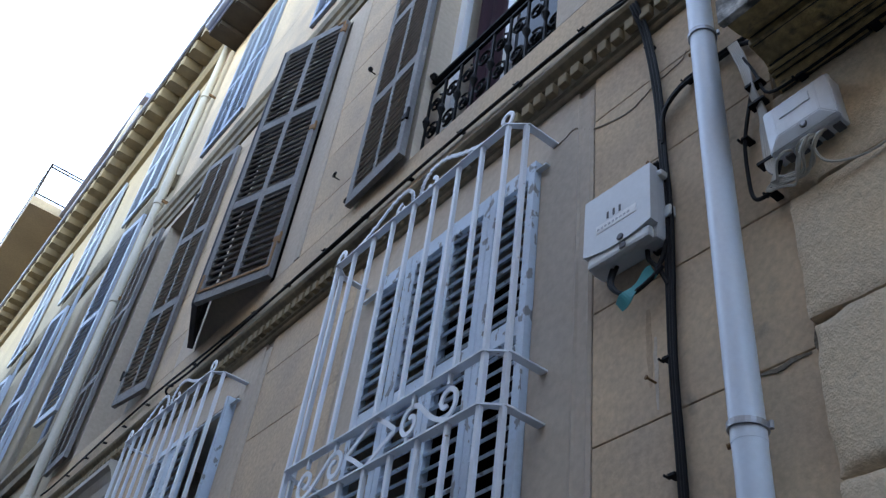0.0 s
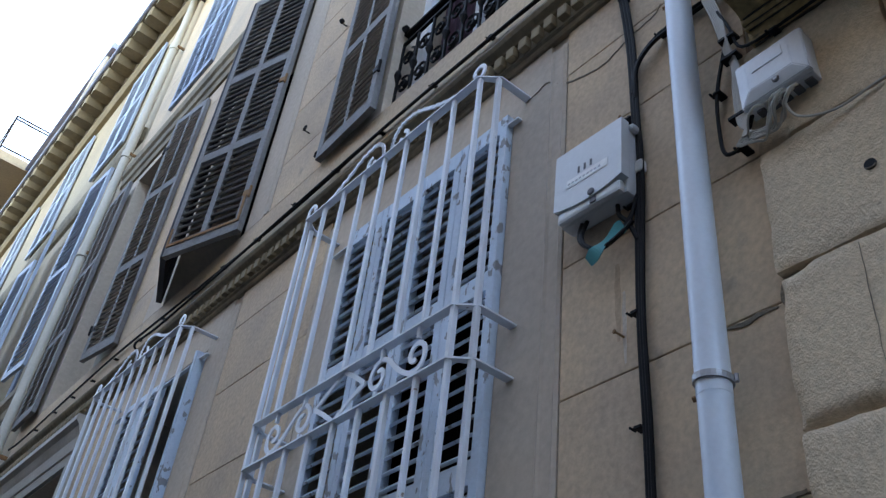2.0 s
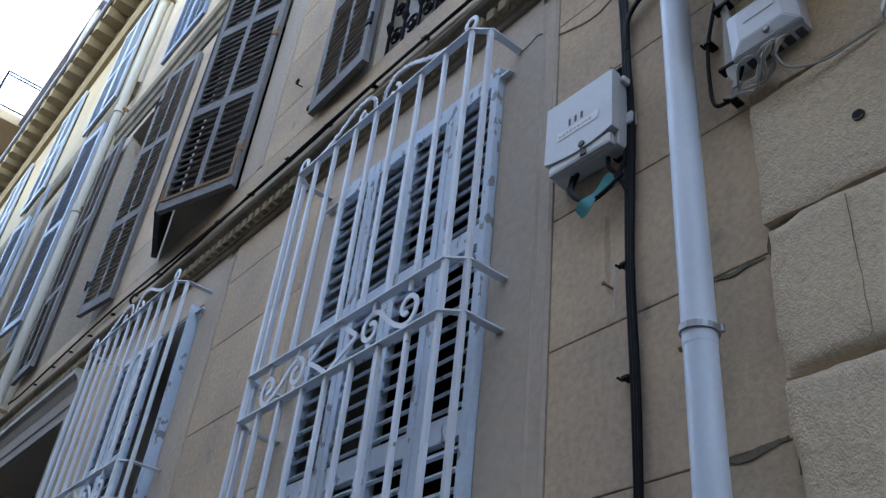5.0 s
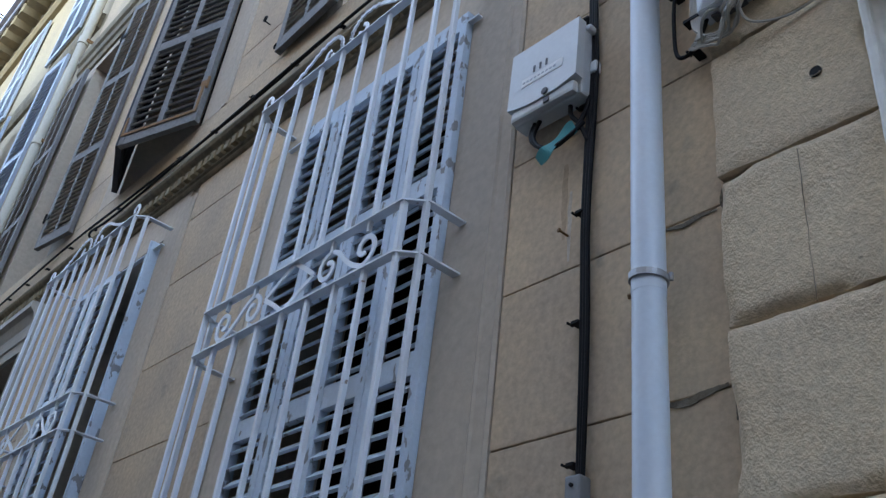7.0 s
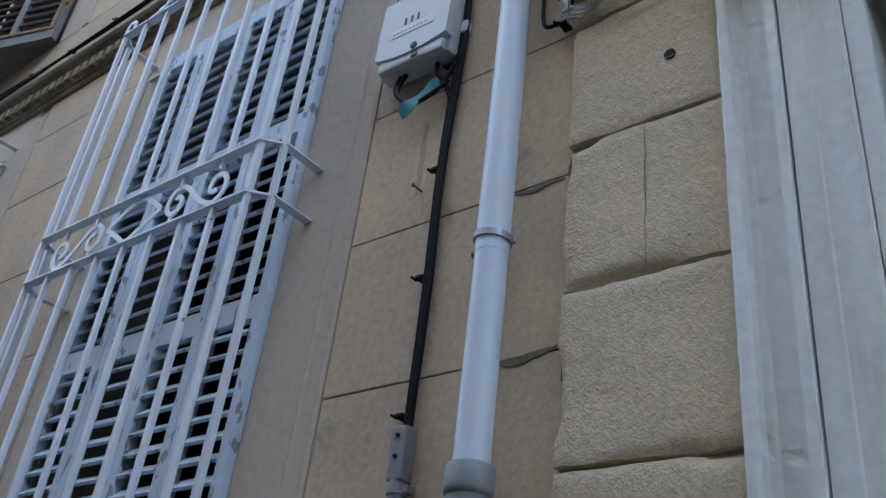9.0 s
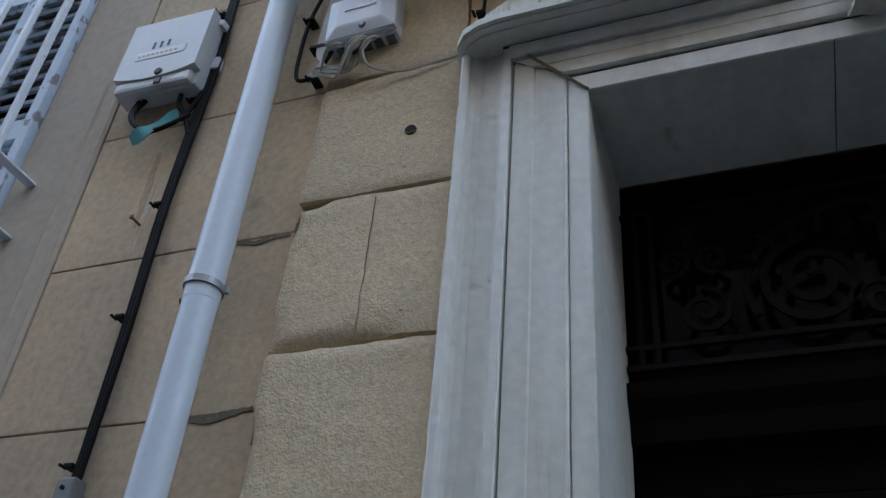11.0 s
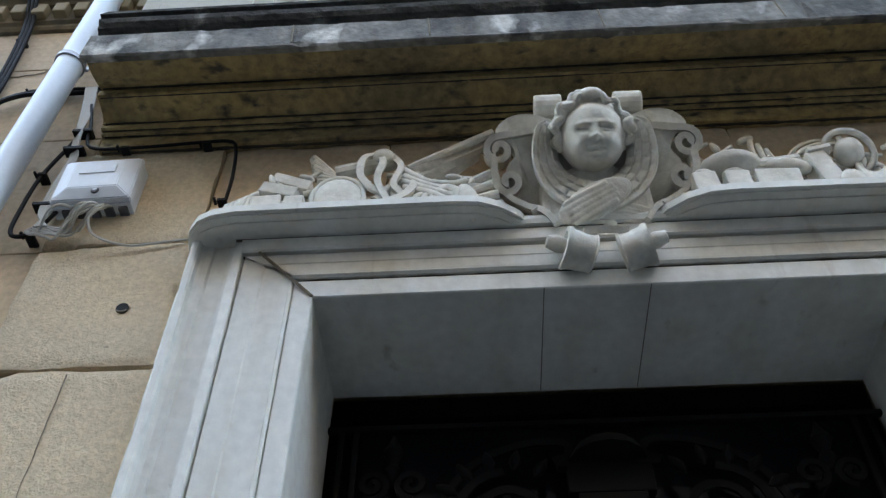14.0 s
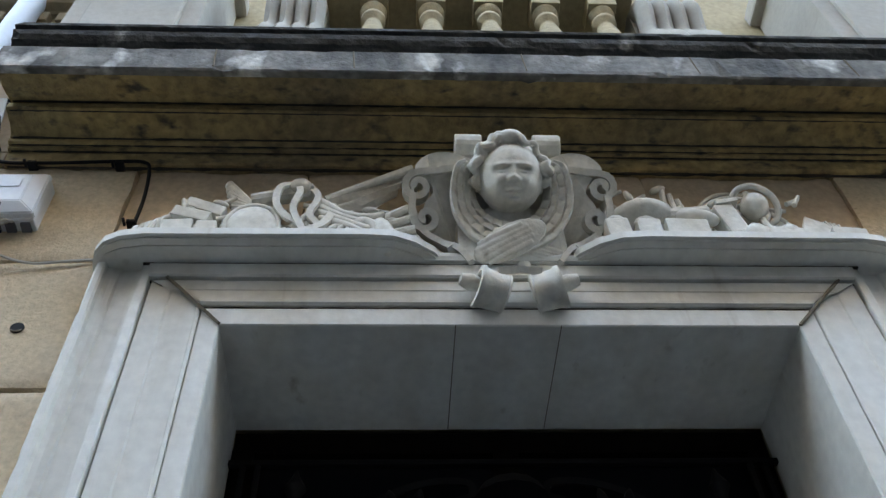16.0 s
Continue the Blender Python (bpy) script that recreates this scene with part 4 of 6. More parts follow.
guard = thing("window_guard", (0.06, 2.52, 5.25), "black cast iron guard rail with scrolled infill", "window guard")
for z, t in ((5.30, 0.02), (5.86, 0.02), (5.94, 0.035)):
    part("rail", slab(0.06 - t / 2, 0.06 + t / 2, 1.955, 3.095, z - 0.01, z + 0.01, 0.003), IRON, guard)
part("knob", lathe(bm_new(), [(0.01, -0.03), (0.026, 0), (0.01, 0.03)], (0.03, 3.06, 5.95), 10), IRON, guard)
for k in range(8):
    y = 2.03 + 0.142 * k
    s = 1 if k % 2 else -1
    part("scroll", sweep(bm_new(), [(0.06, a, b) for a, b in spiral(y, 5.46, 0.065, 0.012, s * 1.2, 1.6 * s)], flat_section(0.014, 0.010)), IRON, guard)
    part("scroll", sweep(bm_new(), [(0.06, a, b) for a, b in spiral(y, 5.70, 0.065, 0.012, -s * 1.2 + math.pi, 1.6 * s)], flat_section(0.014, 0.010)), IRON, guard)
    part("leaf", lathe(bm_new(), [(0.004, -0.06), (0.018, -0.02), (0.024, 0.0), (0.016, 0.03), (0.003, 0.06)], (0.055, y + 0.07, 5.58), 8), IRON, guard)
    part("bar", slab(0.053, 0.067, y + 0.064, y + 0.078, 5.30, 5.86), IRON, guard)


# ---- white window grilles ----
def rail_plan(z):
    return [(0.02, 1.906, z), (-0.15, 1.908, z), (-0.205, 1.956, z), (-0.205, 3.200, z), (-0.15, 3.248, z), (0.02, 3.250, z)]


def scroll_line(points, r=0.008):
    return sweep(bm_new(), [(-0.205, a, b) for a, b in points], flat_section(0.018, 0.007), up=(1, 0, 0))


def grille():
    ob = thing("window_grille", (0, 2.578, 1.3), "white painted iron window grille with scrolls and bulging bars", "window grille", "window grilles")
    for z in (4.40, 3.309, 3.111, 1.50):
        part("rail", sweep(bm_new(), rail_plan(z), flat_section(0.034, 0.007), up=(0, 0, 1)), WHITE_IRON, ob)
    part("back_rail", sweep(bm_new(), [(-0.015, 1.93, 4.30), (-0.015, 3.23, 4.30)], flat_section(0.022, 0.007), up=(0, 0, 1)), WHITE_IRON, ob)
    ys = [1.960 + 0.1555 * k for k in range(9)]
    for y in ys:
        for z0, z1 in ((1.50, 3.111), (3.309, 4.40)):
            part("bar", slab(-0.214, -0.196, y - 0.009, y + 0.009, z0 - 0.12 * (z0 < 2), z1 + 0.0, 0.003), WHITE_IRON, ob)
    for y in (1.908, 3.248):
        part("bar", slab(-0.165, -0.145, y - 0.010, y + 0.010, 1.4, 4.40, 0.003), WHITE_IRON, ob)
    part("corner_bar", slab(-0.215, -0.195, 1.950, 1.970, 3.111, 3.309, 0.002), WHITE_IRON, ob)
    part("corner_bar", slab(-0.215, -0.195, 3.194, 3.214, 3.111, 3.309, 0.002), WHITE_IRON, ob)
    # crest along the top: end curls, two twisted waves, a pair of curls in the middle
    mid = 2.578
    for s in (-1, 1):
        end = mid + s * 0.60
        part("end_curl", scroll_line(spiral(end, 4.452, 0.045, 0.02, -math.pi / 2, s * 0.85, 14)), WHITE_IRON, ob)
        wave = smooth_path([(0, mid + s * 0.585, 4.41), (0, mid + s * 0.45, 4.425), (0, mid + s * 0.32, 4.475), (0, mid + s * 0.20, 4.535), (0, mid + s * 0.10, 4.545), (0, mid + s * 0.045, 4.50), (0, mid + s * 0.03, 4.44)], 6)
        part("crest_wave", sweep(bm_new(), [(-0.205 + 0.003 * math.sin(9 * k), p.y, p.z) for k, p in enumerate(wave)], flat_section(0.018, 0.008), up=(1, 0, 0)), WHITE_IRON, ob)
        part("crest_curl", scroll_line(spiral(mid + s * 0.115, 4.44, 0.036, 0.016, math.pi / 2, -s * 0.8, 14)), WHITE_IRON, ob)
    # frieze between the two rails: a lozenge in the middle, an S scroll on each side of it
    lozenge = [(-0.155, 0.095), (-0.012, 0.195), (0.155, 0.100), (0.012, 0.004)]
    for (e0, v0), (e1, v1) in zip(lozenge, lozenge[1:] + lozenge[:1]):
        part("frieze_strap", scroll_line([(mid + e0, 3.112 + v0), (mid + (e0 + e1) / 2, 3.112 + (v0 + v1) / 2 + 0.004), (mid + e1, 3.112 + v1)]), WHITE_IRON, ob)
    for s in (-1, 1):
        outer = [(0.440 + (0.016 + 0.044 * k / 20) * math.cos(a), 0.088 + (0.016 + 0.050 * k / 20) * math.sin(a)) for k, a in [(k, radians(290 - 385 * k / 20)) for k in range(21)]]
        inner = [(0.238 + (0.056 - 0.038 * k / 20) * math.cos(a), 0.088 + (0.062 - 0.044 * k / 20) * math.sin(a)) for k, a in [(k, radians(75 + 400 * k / 20)) for k in range(21)]]
        line = [(0, *p) for p in outer] + [(0, 0.385, 0.045), (0, 0.335, 0.085), (0, 0.290, 0.130)] + [(0, *p) for p in inner]
        part("frieze_scroll", scroll_line([(mid + s * p.y, 3.112 + p.z) for p in smooth_path(line, 3)]), WHITE_IRON, ob)
        for e, z0, z1 in ((0.445, 3.262, 3.309), (0.455, 3.112, 3.136), (0.245, 3.258, 3.309), (0.235, 3.112, 3.142)):
            part("stud", slab(-0.212, -0.198, mid + s * e - 0.006, mid + s * e + 0.006, z0, z1), WHITE_IRON, ob)
    return ob


first_grille = grille()
copy_thing(first_grille, Matrix.Translation((0, 2.578 + 2.58, 1.3)))

# doorway with an entablature in the long house
lintel = tagged(part("trim_door_entablature", profile(bm_new(), [(0.0, 4.23), (0.03, 4.23), (0.04, 4.30), (0.05, 4.31), (0.06, 4.40), (0.07, 4.42), (0.09, 4.47), (0.12, 4.50), (0.12, 4.545), (0.0, 4.56)], 6.40, 8.80), PALE),
                "pale moulded entablature over a wide doorway", "entablature", kind="structure")
part("jamb", upright(bm_new(), [(0.0, 6.42), (0.05, 6.42), (0.06, 6.46), (0.04, 6.50), (0.03, 6.60), (0.0, 6.61)], 0.0, 4.23), PALE, lintel)
# ---- the white downpipe ----
PIPE_Y, PIPE_X = 1.116, -0.078
pipe = thing("downpipe", (PIPE_X, PIPE_Y, 0.0), "white plastic downpipe in a grey lower sleeve, clipped to the wall", "downpipe")
part("upper_tube", lathe(bm_new(), [(0.0415, 2.72), (0.0415, 12.0)], (PIPE_X, PIPE_Y, 0), 28), PVC, pipe, smooth=True)
part("lower_tube", lathe(bm_new(), [(0.0400, 2.15), (0.0400, 2.70), (0.0408, 2.725)], (PIPE_X, PIPE_Y, 0), 28), PVC, pipe, smooth=True)
part("sleeve", lathe(bm_new(), [(0.046, 0.02), (0.046, 2.14), (0.052, 2.145), (0.053, 2.155), (0.053, 2.20), (0.050, 2.206), (0.043, 2.208)], (PIPE_X, PIPE_Y, 0), 28), GREY_PVC, pipe, "grey plastic sleeve", True)
for z in (4.245, 2.762, 7.2, 10.0):
    tilt = 0.10
    clip = part("clip", sweep(bm_new(), [(PIPE_X + 0.0445 * math.cos(a), PIPE_Y + 0.0445 * math.sin(a), z + 0.004 * math.sin(a)) for a in [2 * math.pi * k / 24 for k in range(24)]],
                              flat_section(0.006, 0.017), up=(0, 0, 1), closed=True), ZINC, pipe, "grey metal clip")
    part("bolt", tube(bm_new(), [(0.02, PIPE_Y + 0.045, z - 0.012), (-0.05, PIPE_Y + 0.055, z - 0.012), (-0.062, PIPE_Y + 0.072, z - 0.014)], 0.007, 6, 3), RUST, clip, "rusty bolt")
    part("screw", lathe(bm_new(), [(0.006, 0), (0.006, 0.02)], (PIPE_X + 0.02, PIPE_Y - 0.048, z - 0.01), 6), ZINC, clip)

old_pipe = thing("old_downpipe", (-0.1, 8.93, 0), "cream painted downpipe between two houses", "downpipe")
part("tube", lathe(bm_new(), [(0.052, 0.0), (0.052, 12.3)], (-0.10, 8.93, 0), 18), CREAM_PIPE, old_pipe, smooth=True)
for z in (5.0, 7.4, 8.9, 10.9):
    part("collar", lathe(bm_new(), [(0.052, -0.06), (0.064, -0.05), (0.064, 0.05), (0.052, 0.06)], (-0.10, 8.93, z), 18), CREAM_PIPE, old_pipe, smooth=True)
    part("bracket", slab(-0.09, 0.02, 8.86, 8.875, z - 0.02, z + 0.02), RUST, old_pipe)


# ---- cables ----
def cable(name, lines, r, mat, label, clips=(), group=""):
    ob = thing(name, lines[0][0], label, "cable", group)
    for line in lines:
        part("strand", tube(bm_new(), line, r, 7, 5), mat, ob, smooth=True)
    for x, y, z in clips:
        part("clip", slab(x - 0.009, 0.003, y - 0.012, y + 0.012, z - 0.005, z + 0.005, 0.002), BLACK, ob)
        part("clip_nail", lathe(bm_new(), [(0.004, 0), (0.004, 0.022)], (x + 0.008, y + 0.018, z), 6, (-1, 0, 0)), BLACK, ob)
    return ob


cable("cable_bundle", [[(-0.018, 1.425 + d, 4.93), (-0.075, 1.412 + d, 4.78), (-0.03, 1.395 + d, 4.60), (-0.018, 1.366 + d, 4.25), (-0.020, 1.356 + d * 0.8, 3.90), (-0.018, 1.352 + d, 3.60), (-0.018, 1.366 + d * 0.7, 3.11), (-0.018, 1.358 + d * 0.7, 2.72), (-0.020, 1.357 + d * 0.5, 2.32)]
                       for d in (-0.013, 0.0, 0.013)], 0.0068, BLACK, "bundle of black cables clipped down the wall", [(-0.02, 1.385, z) for z in (4.52, 3.88, 3.50, 3.11, 2.76, 2.38)])
cable("branch_cable", [[(-0.02, 1.362, 3.98), (-0.025, 1.345, 4.08), (-0.025, 1.30, 4.145), (-0.022, 1.24, 4.178), (-0.02, 1.16, 4.19), (-0.02, 1.04, 4.185), (-0.025, 0.985, 4.17)],
                       [(-0.022, 1.35, 3.95), (-0.035, 1.335, 4.06), (-0.035, 1.295, 4.12), (-0.03, 1.235, 4.155), (-0.02, 1.15, 4.168), (-0.02, 1.03, 4.165), (-0.03, 0.97, 4.12)]], 0.008, BLACK,
      "two black cables branching off behind the pipe", [(-0.022, 1.23, 4.18)])
cable("facade_cable", [[(-0.02, 1.50, 4.97), (-0.02, 2.2, 5.012), (-0.02, 2.95, 5.03), (-0.018, 3.7, 5.0), (-0.02, 4.47, 5.005), (-0.02, 5.5, 5.05), (-0.02, 6.6, 5.09), (-0.02, 8.35, 5.04), (-0.03, 8.75, 5.04)],
                       [(-0.02, 1.42, 4.92), (-0.026, 1.8, 4.985), (-0.026, 2.95, 5.018), (-0.024, 4.47, 4.993), (-0.024, 5.6, 4.98), (-0.1, 5.72, 4.85), (-0.03, 5.76, 4.82)]], 0.009, BLACK,
      "black cable clipped along the plain stone band", [(-0.022, 1.75 + 0.42 * k, 5.01 + 0.012 * (k % 3)) for k in range(16)])
cable("ledge_cable", [[(-0.045, 1.0, 4.05), (-0.05, 0.965, 3.93), (-0.055, 0.93, 3.81), (-0.05, 0.80, 3.805), (-0.055, 0.62, 3.808), (-0.055, 0.535, 3.806), (-0.05, 0.515, 3.77), (-0.042, 0.506, 3.66), (-0.038, 0.508, 3.56)]], 0.005, BLACK,
      "black cable running under the cornice and down", [(-0.05, 0.83, 3.80), (-0.05, 0.60, 3.80), (-0.04, 0.515, 3.555)])
cable("loop_cable", [[(-0.03, 1.0, 3.90), (-0.03, 1.045, 3.72), (-0.03, 1.052, 3.56), (-0.035, 1.04, 3.47), (-0.04, 1.0, 3.45), (-0.05, 0.96, 3.47), (-0.055, 0.93, 3.53)]], 0.006, BLACK,
      "black cable looping under the small box", [(-0.03, 1.043, 3.72), (-0.035, 0.985, 3.455)])
wires = thing("wire_tangle", (-0.05, 0.93, 3.45), "tangle of off-white telephone wires under a box", "wires")
rnd = random.Random(4)
for k in range(6):
    d = 0.006 * (k - 2.5)
    part("wire", tube(bm_new(), [(-0.04, 1.035 + d, 4.16), (-0.045, 1.005 + d, 4.02), (-0.05 + d, 0.985 + d, 3.86), (-0.05, 0.965 + 0.6 * d, 3.76), (-0.055, 0.962 + d, 3.66), (-0.06, 0.958 + d, 3.52), (-0.06, 0.952 - d, 3.46)], 0.0042, 6, 5), WIRE, wires, smooth=True)
for k in range(9):
    a, b = rnd.uniform(0.78, 0.90), rnd.uniform(0.0, 0.035)
    low = rnd.uniform(3.405, 3.46)
    part("wire", tube(bm_new(), [(-0.06, a, 3.53), (-0.075 - b, a + 0.005, 3.49), (-0.07 - b, a + 0.03, low + 0.02), (-0.055, a + 0.06, low), (-0.055, 0.935 + rnd.uniform(-0.01, 0.015), low + 0.01), (-0.05, 0.975, 3.452 + rnd.uniform(-0.01, 0.02)), (-0.045, 0.995, 3.46)], 0.0038, 6, 5), WIRE, wires, smooth=True)
part("wire", tube(bm_new(), [(-0.06, 0.80, 3.53), (-0.085, 0.82, 3.47), (-0.07, 0.80, 3.41), (-0.045, 0.72, 3.392), (-0.04, 0.62, 3.405), (-0.04, 0.56, 3.412)], 0.0038, 6, 6), WIRE, wires, smooth=True)
for z in (3.885, 3.80, 3.55):
    part("cable_tie", slab(-0.066, -0.034, 0.945, 1.0, z - 0.005, z + 0.005), BLACK, wires)

conduit = thing("cable_conduit", (-0.02, 1.36, 0), "grey plastic conduit with a cap where the cables enter", "conduit")
part("cap", slab(-0.045, -0.004, 1.337, 1.383, 2.215, 2.345, 0.006), GREY_PVC, conduit, "grey plastic end cap")
part("pipe", lathe(bm_new(), [(0.019, 0.0), (0.019, 2.22)], (-0.026, 1.36, 0), 14), ZINC, conduit, smooth=True)
part("clamp", lathe(bm_new(), [(0.024, 0.0), (0.024, 0.022)], (-0.026, 1.36, 2.185), 14), ZINC, conduit, smooth=True)
part("clamp_bolt", slab(-0.034, -0.004, 1.322, 1.338, 2.187, 2.205, 0.002), ZINC, conduit)
part("screw", lathe(bm_new(), [(0.005, 0), (0.005, 0.006)], (-0.045, 1.36, 2.32), 8, (-1, 0, 0)), BLACK, conduit)
part("screw", lathe(bm_new(), [(0.005, 0), (0.005, 0.006)], (-0.045, 1.36, 2.27), 8, (-1, 0, 0)), BLACK, conduit)

# ---- the two connection boxes ----
ub = Matrix.Translation((0, 1.497, 3.667)) @ Matrix.Rotation(radians(1.5), 4, "X")
ubox = thing("connection_box", ub, "light grey plastic connection box with a label strip", "connection box")
w, h = 0.142, 0.146


def curved_box(w, z0, z1, deep0, deep1, bulge):
    """A box lid whose lower front edge bows outwards."""
    bm = bm_new()
    n = 12
    front_t, front_b, back_t, back_b = [], [], [], []
    for k in range(n + 1):
        y = -w + 2 * w * k / n
        f = 1 - (y / w) ** 2
        front_t.append(bm.verts.new((-deep1, y, z1)))
        front_b.append(bm.verts.new((-deep1, y, z0 - bulge * f)))
        back_t.append(bm.verts.new((-deep0, y, z1)))
        back_b.append(bm.verts.new((-deep0, y, z0 - bulge * f)))
    for k in range(n):
        bm.faces.new((front_b[k], front_b[k + 1], front_t[k + 1], front_t[k]))
        bm.faces.new((back_b[k], back_t[k], back_t[k + 1], back_b[k + 1]))
        bm.faces.new((front_t[k], front_t[k + 1], back_t[k + 1], back_t[k]))
        bm.faces.new((front_b[k], back_b[k], back_b[k + 1], front_b[k + 1]))
    bm.faces.new((front_b[0], front_t[0], back_t[0], back_b[0]))
    bm.faces.new((front_b[n], back_b[n], back_t[n], front_t[n]))
    es = [e for e in bm.edges if len(e.link_faces) == 2 and e.calc_face_angle(0) > 0.8]
    bmesh.ops.bevel(bm, geom=es, offset=0.011, segments=3, affect="EDGES", profile=0.5)
    return bm


def local(bm, m):
    bm.transform(m)
    return bm


part("body", local(slab(-0.062, -0.002, -w + 0.004, w - 0.004, -h + 0.004, h - 0.004, 0.010), ub), BOX_PLASTIC, ubox)
lid = part("lid", local(curved_box(w, -h + 0.055, h, 0.060, 0.094, 0.022), ub), BOX_PLASTIC, ubox)
part("lower_lip", local(slab(-0.088, -0.060, -w + 0.012, w - 0.012, -h, -h + 0.045, 0.012), ub), BOX_PLASTIC, ubox)
part("lock", local(lathe(bm_new(), [(0.013, 0), (0.013, 0.006), (0.009, 0.008)], (-0.092, -0.02, -h + 0.050), 12, (-1, 0, 0)), ub), INK, lid, "dark lock")
part("latch", local(slab(-0.092, -0.086, -0.035, -0.012, -h + 0.008, -h + 0.030, 0.002), ub), INK, ubox)
part("label_strip", local(slab(-0.0955, -0.0935, -0.086, 0.086, -0.026, 0.008), ub), LABEL, lid, "white paper label strip")
for k in range(9):
    part("print", local(slab(-0.0962, -0.0954, 0.07 - 0.016 * k, 0.081 - 0.016 * k, -0.014, -0.006), ub), ZINC, lid)
for k in range(3):
    part("marking", local(slab(-0.0958, -0.0938, 0.032 - 0.026 * k, 0.040 - 0.026 * k, 0.018, 0.044), ub), INK, lid, "dark printed bar")
part("side_lug", local(slab(-0.03, -0.002, -w - 0.022, -w + 0.004, -0.045, 0.0, 0.006), ub), BOX_PLASTIC, ubox)
part("top_lug", local(slab(-0.055, -0.015, -w - 0.012, -w + 0.02, h - 0.03, h - 0.004, 0.008), ub), BOX_PLASTIC, ubox)
cable("box_lead", [[(-0.035, 1.57, 3.53), (-0.055, 1.565, 3.46), (-0.06, 1.535, 3.405), (-0.05, 1.48, 3.375), (-0.04, 1.42, 3.40), (-0.03, 1.38, 3.45), (-0.02, 1.362, 3.53)],
                   [(-0.035, 1.55, 3.53), (-0.06, 1.55, 3.45), (-0.065, 1.52, 3.39), (-0.055, 1.47, 3.365), (-0.045, 1.41, 3.39), (-0.03, 1.375, 3.43)],
                   [(-0.03, 1.43, 3.53), (-0.04, 1.415, 3.47), (-0.03, 1.39, 3.43), (-0.02, 1.365, 3.36)]], 0.0075, BLACK, "black leads looping out of the connection box")
tape = thing("tape_scrap", (-0.05, 1.45, 3.38), "torn scrap of teal adhesive tape round a cable", "tape")
bm = bm_new()
strip = smooth_path([(-0.060, 1.52, 3.335), (-0.068, 1.485, 3.35), (-0.058, 1.455, 3.378), (-0.050, 1.42, 3.405), (-0.046, 1.395, 3.415)], 5)
sweep(bm, strip, flat_section(0.045, 0.004), up=(1, 0, 0.4), taper=lambda t: 0.75 + 0.3 * math.sin(9 * t))
part("strip", bm, TEAL, tape)

tb = Matrix.Translation((-0.026, 0.842, 3.612)) @ Matrix.Rotation(radians(-2.0), 4, "X") @ Matrix.Diagonal((0.95, 0.90, 0.92, 1))
tbox = thing("junction_box", (-0.026, 0.842, 3.612), "small off-white junction box with hanging wires", "junction box")
part("base", local(slab(-0.045, 0.0, -0.112, 0.112, -0.094, 0.090, 0.004), tb), BOX_WHITE, tbox)
bm = bm_new()
a = [bm.verts.new((-0.046, y, z)) for y, z in ((-0.115, -0.092), (0.115, -0.092), (0.115, 0.093), (-0.115, 0.093))]
b = [bm.verts.new((-0.064, y, z)) for y, z in ((-0.113, -0.090), (0.113, -0.090), (0.113, 0.091), (-0.113, 0.091))]
c = [bm.verts.new((-0.077, y, z)) for y, z in ((-0.072, -0.050), (0.072, -0.050), (0.072, 0.070), (-0.072, 0.070))]
for r0, r1 in ((a, b), (b, c)):
    for k in range(4):
        bm.faces.new((r0[k], r0[(k + 1) % 4], r1[(k + 1) % 4], r1[k]))
bm.faces.new(a)
bm.faces.new(c)
bmesh.ops.bevel(bm, geom=bm.edges[:], offset=0.003, segments=2, affect="EDGES")
cover = part("cover", local(bm, tb), BOX_WHITE, tbox)
part("screw", local(lathe(bm_new(), [(0.012, 0), (0.012, 0.007), (0.006, 0.007)], (-0.068, -0.012, -0.062), 14, (-1, 0, 0)), tb), INK, cover, "dark screw ring")
part("screw_head", local(lathe(bm_new(), [(0.007, 0), (0.007, 0.009)], (-0.068, -0.012, -0.062), 10, (-1, 0, 0)), tb), ZINC, cover)
part("embossed_frame", local(slab(-0.0795, -0.077, -0.052, 0.052, 0.012, 0.050, 0.001), tb), BOX_WHITE, cover)
for k in range(5):
    part("gland", local(slab(-0.036, -0.008, -0.10 + 0.04 * k, -0.075 + 0.04 * k, -0.102, -0.093), tb), INK, tbox, "dark cable gland")

# ---- nails, holes and cracks on the wall ----
for y, z, r in ((1.443, 3.066, 1), (1.405, 3.895, 1), (1.385, 3.545, 0)):
    nail = thing("wall_nail", (0, y, z), "rusty nail bent out of the wall", "nail", "wall nails")
    part("shank", tube(bm_new(), [(0.01, y, z), (-0.022, y + 0.003, z + 0.002), (-0.032, y + 0.006, z + 0.005)], 0.0038, 6, 3), RUST, nail)
    part("head", lathe(bm_new(), [(0.007, 0), (0.007, 0.004)], (-0.031, y + 0.006, z + 0.005), 8, (-1, 0.2, 0.1)), RUST, nail)
plug = thing("wall_plug", (-0.03, 0.676, 3.184), "open black drill hole in a stone block", "hole")
part("tube", sweep(bm_new(), [(-0.031 + 0.004 * math.sin(a), 0.676 + 0.013 * math.cos(a), 3.184 + 0.013 * math.sin(a)) for a in [2 * math.pi * k / 14 for k in range(14)]], ring_section(0.0025, 6), closed=True), JOINT, plug, smooth=True)
part("core", lathe(bm_new(), [(0.015, 0), (0.015, 0.006)], (-0.029, 0.676, 3.184), 14, (-1, 0, 0)), BLACK, plug)
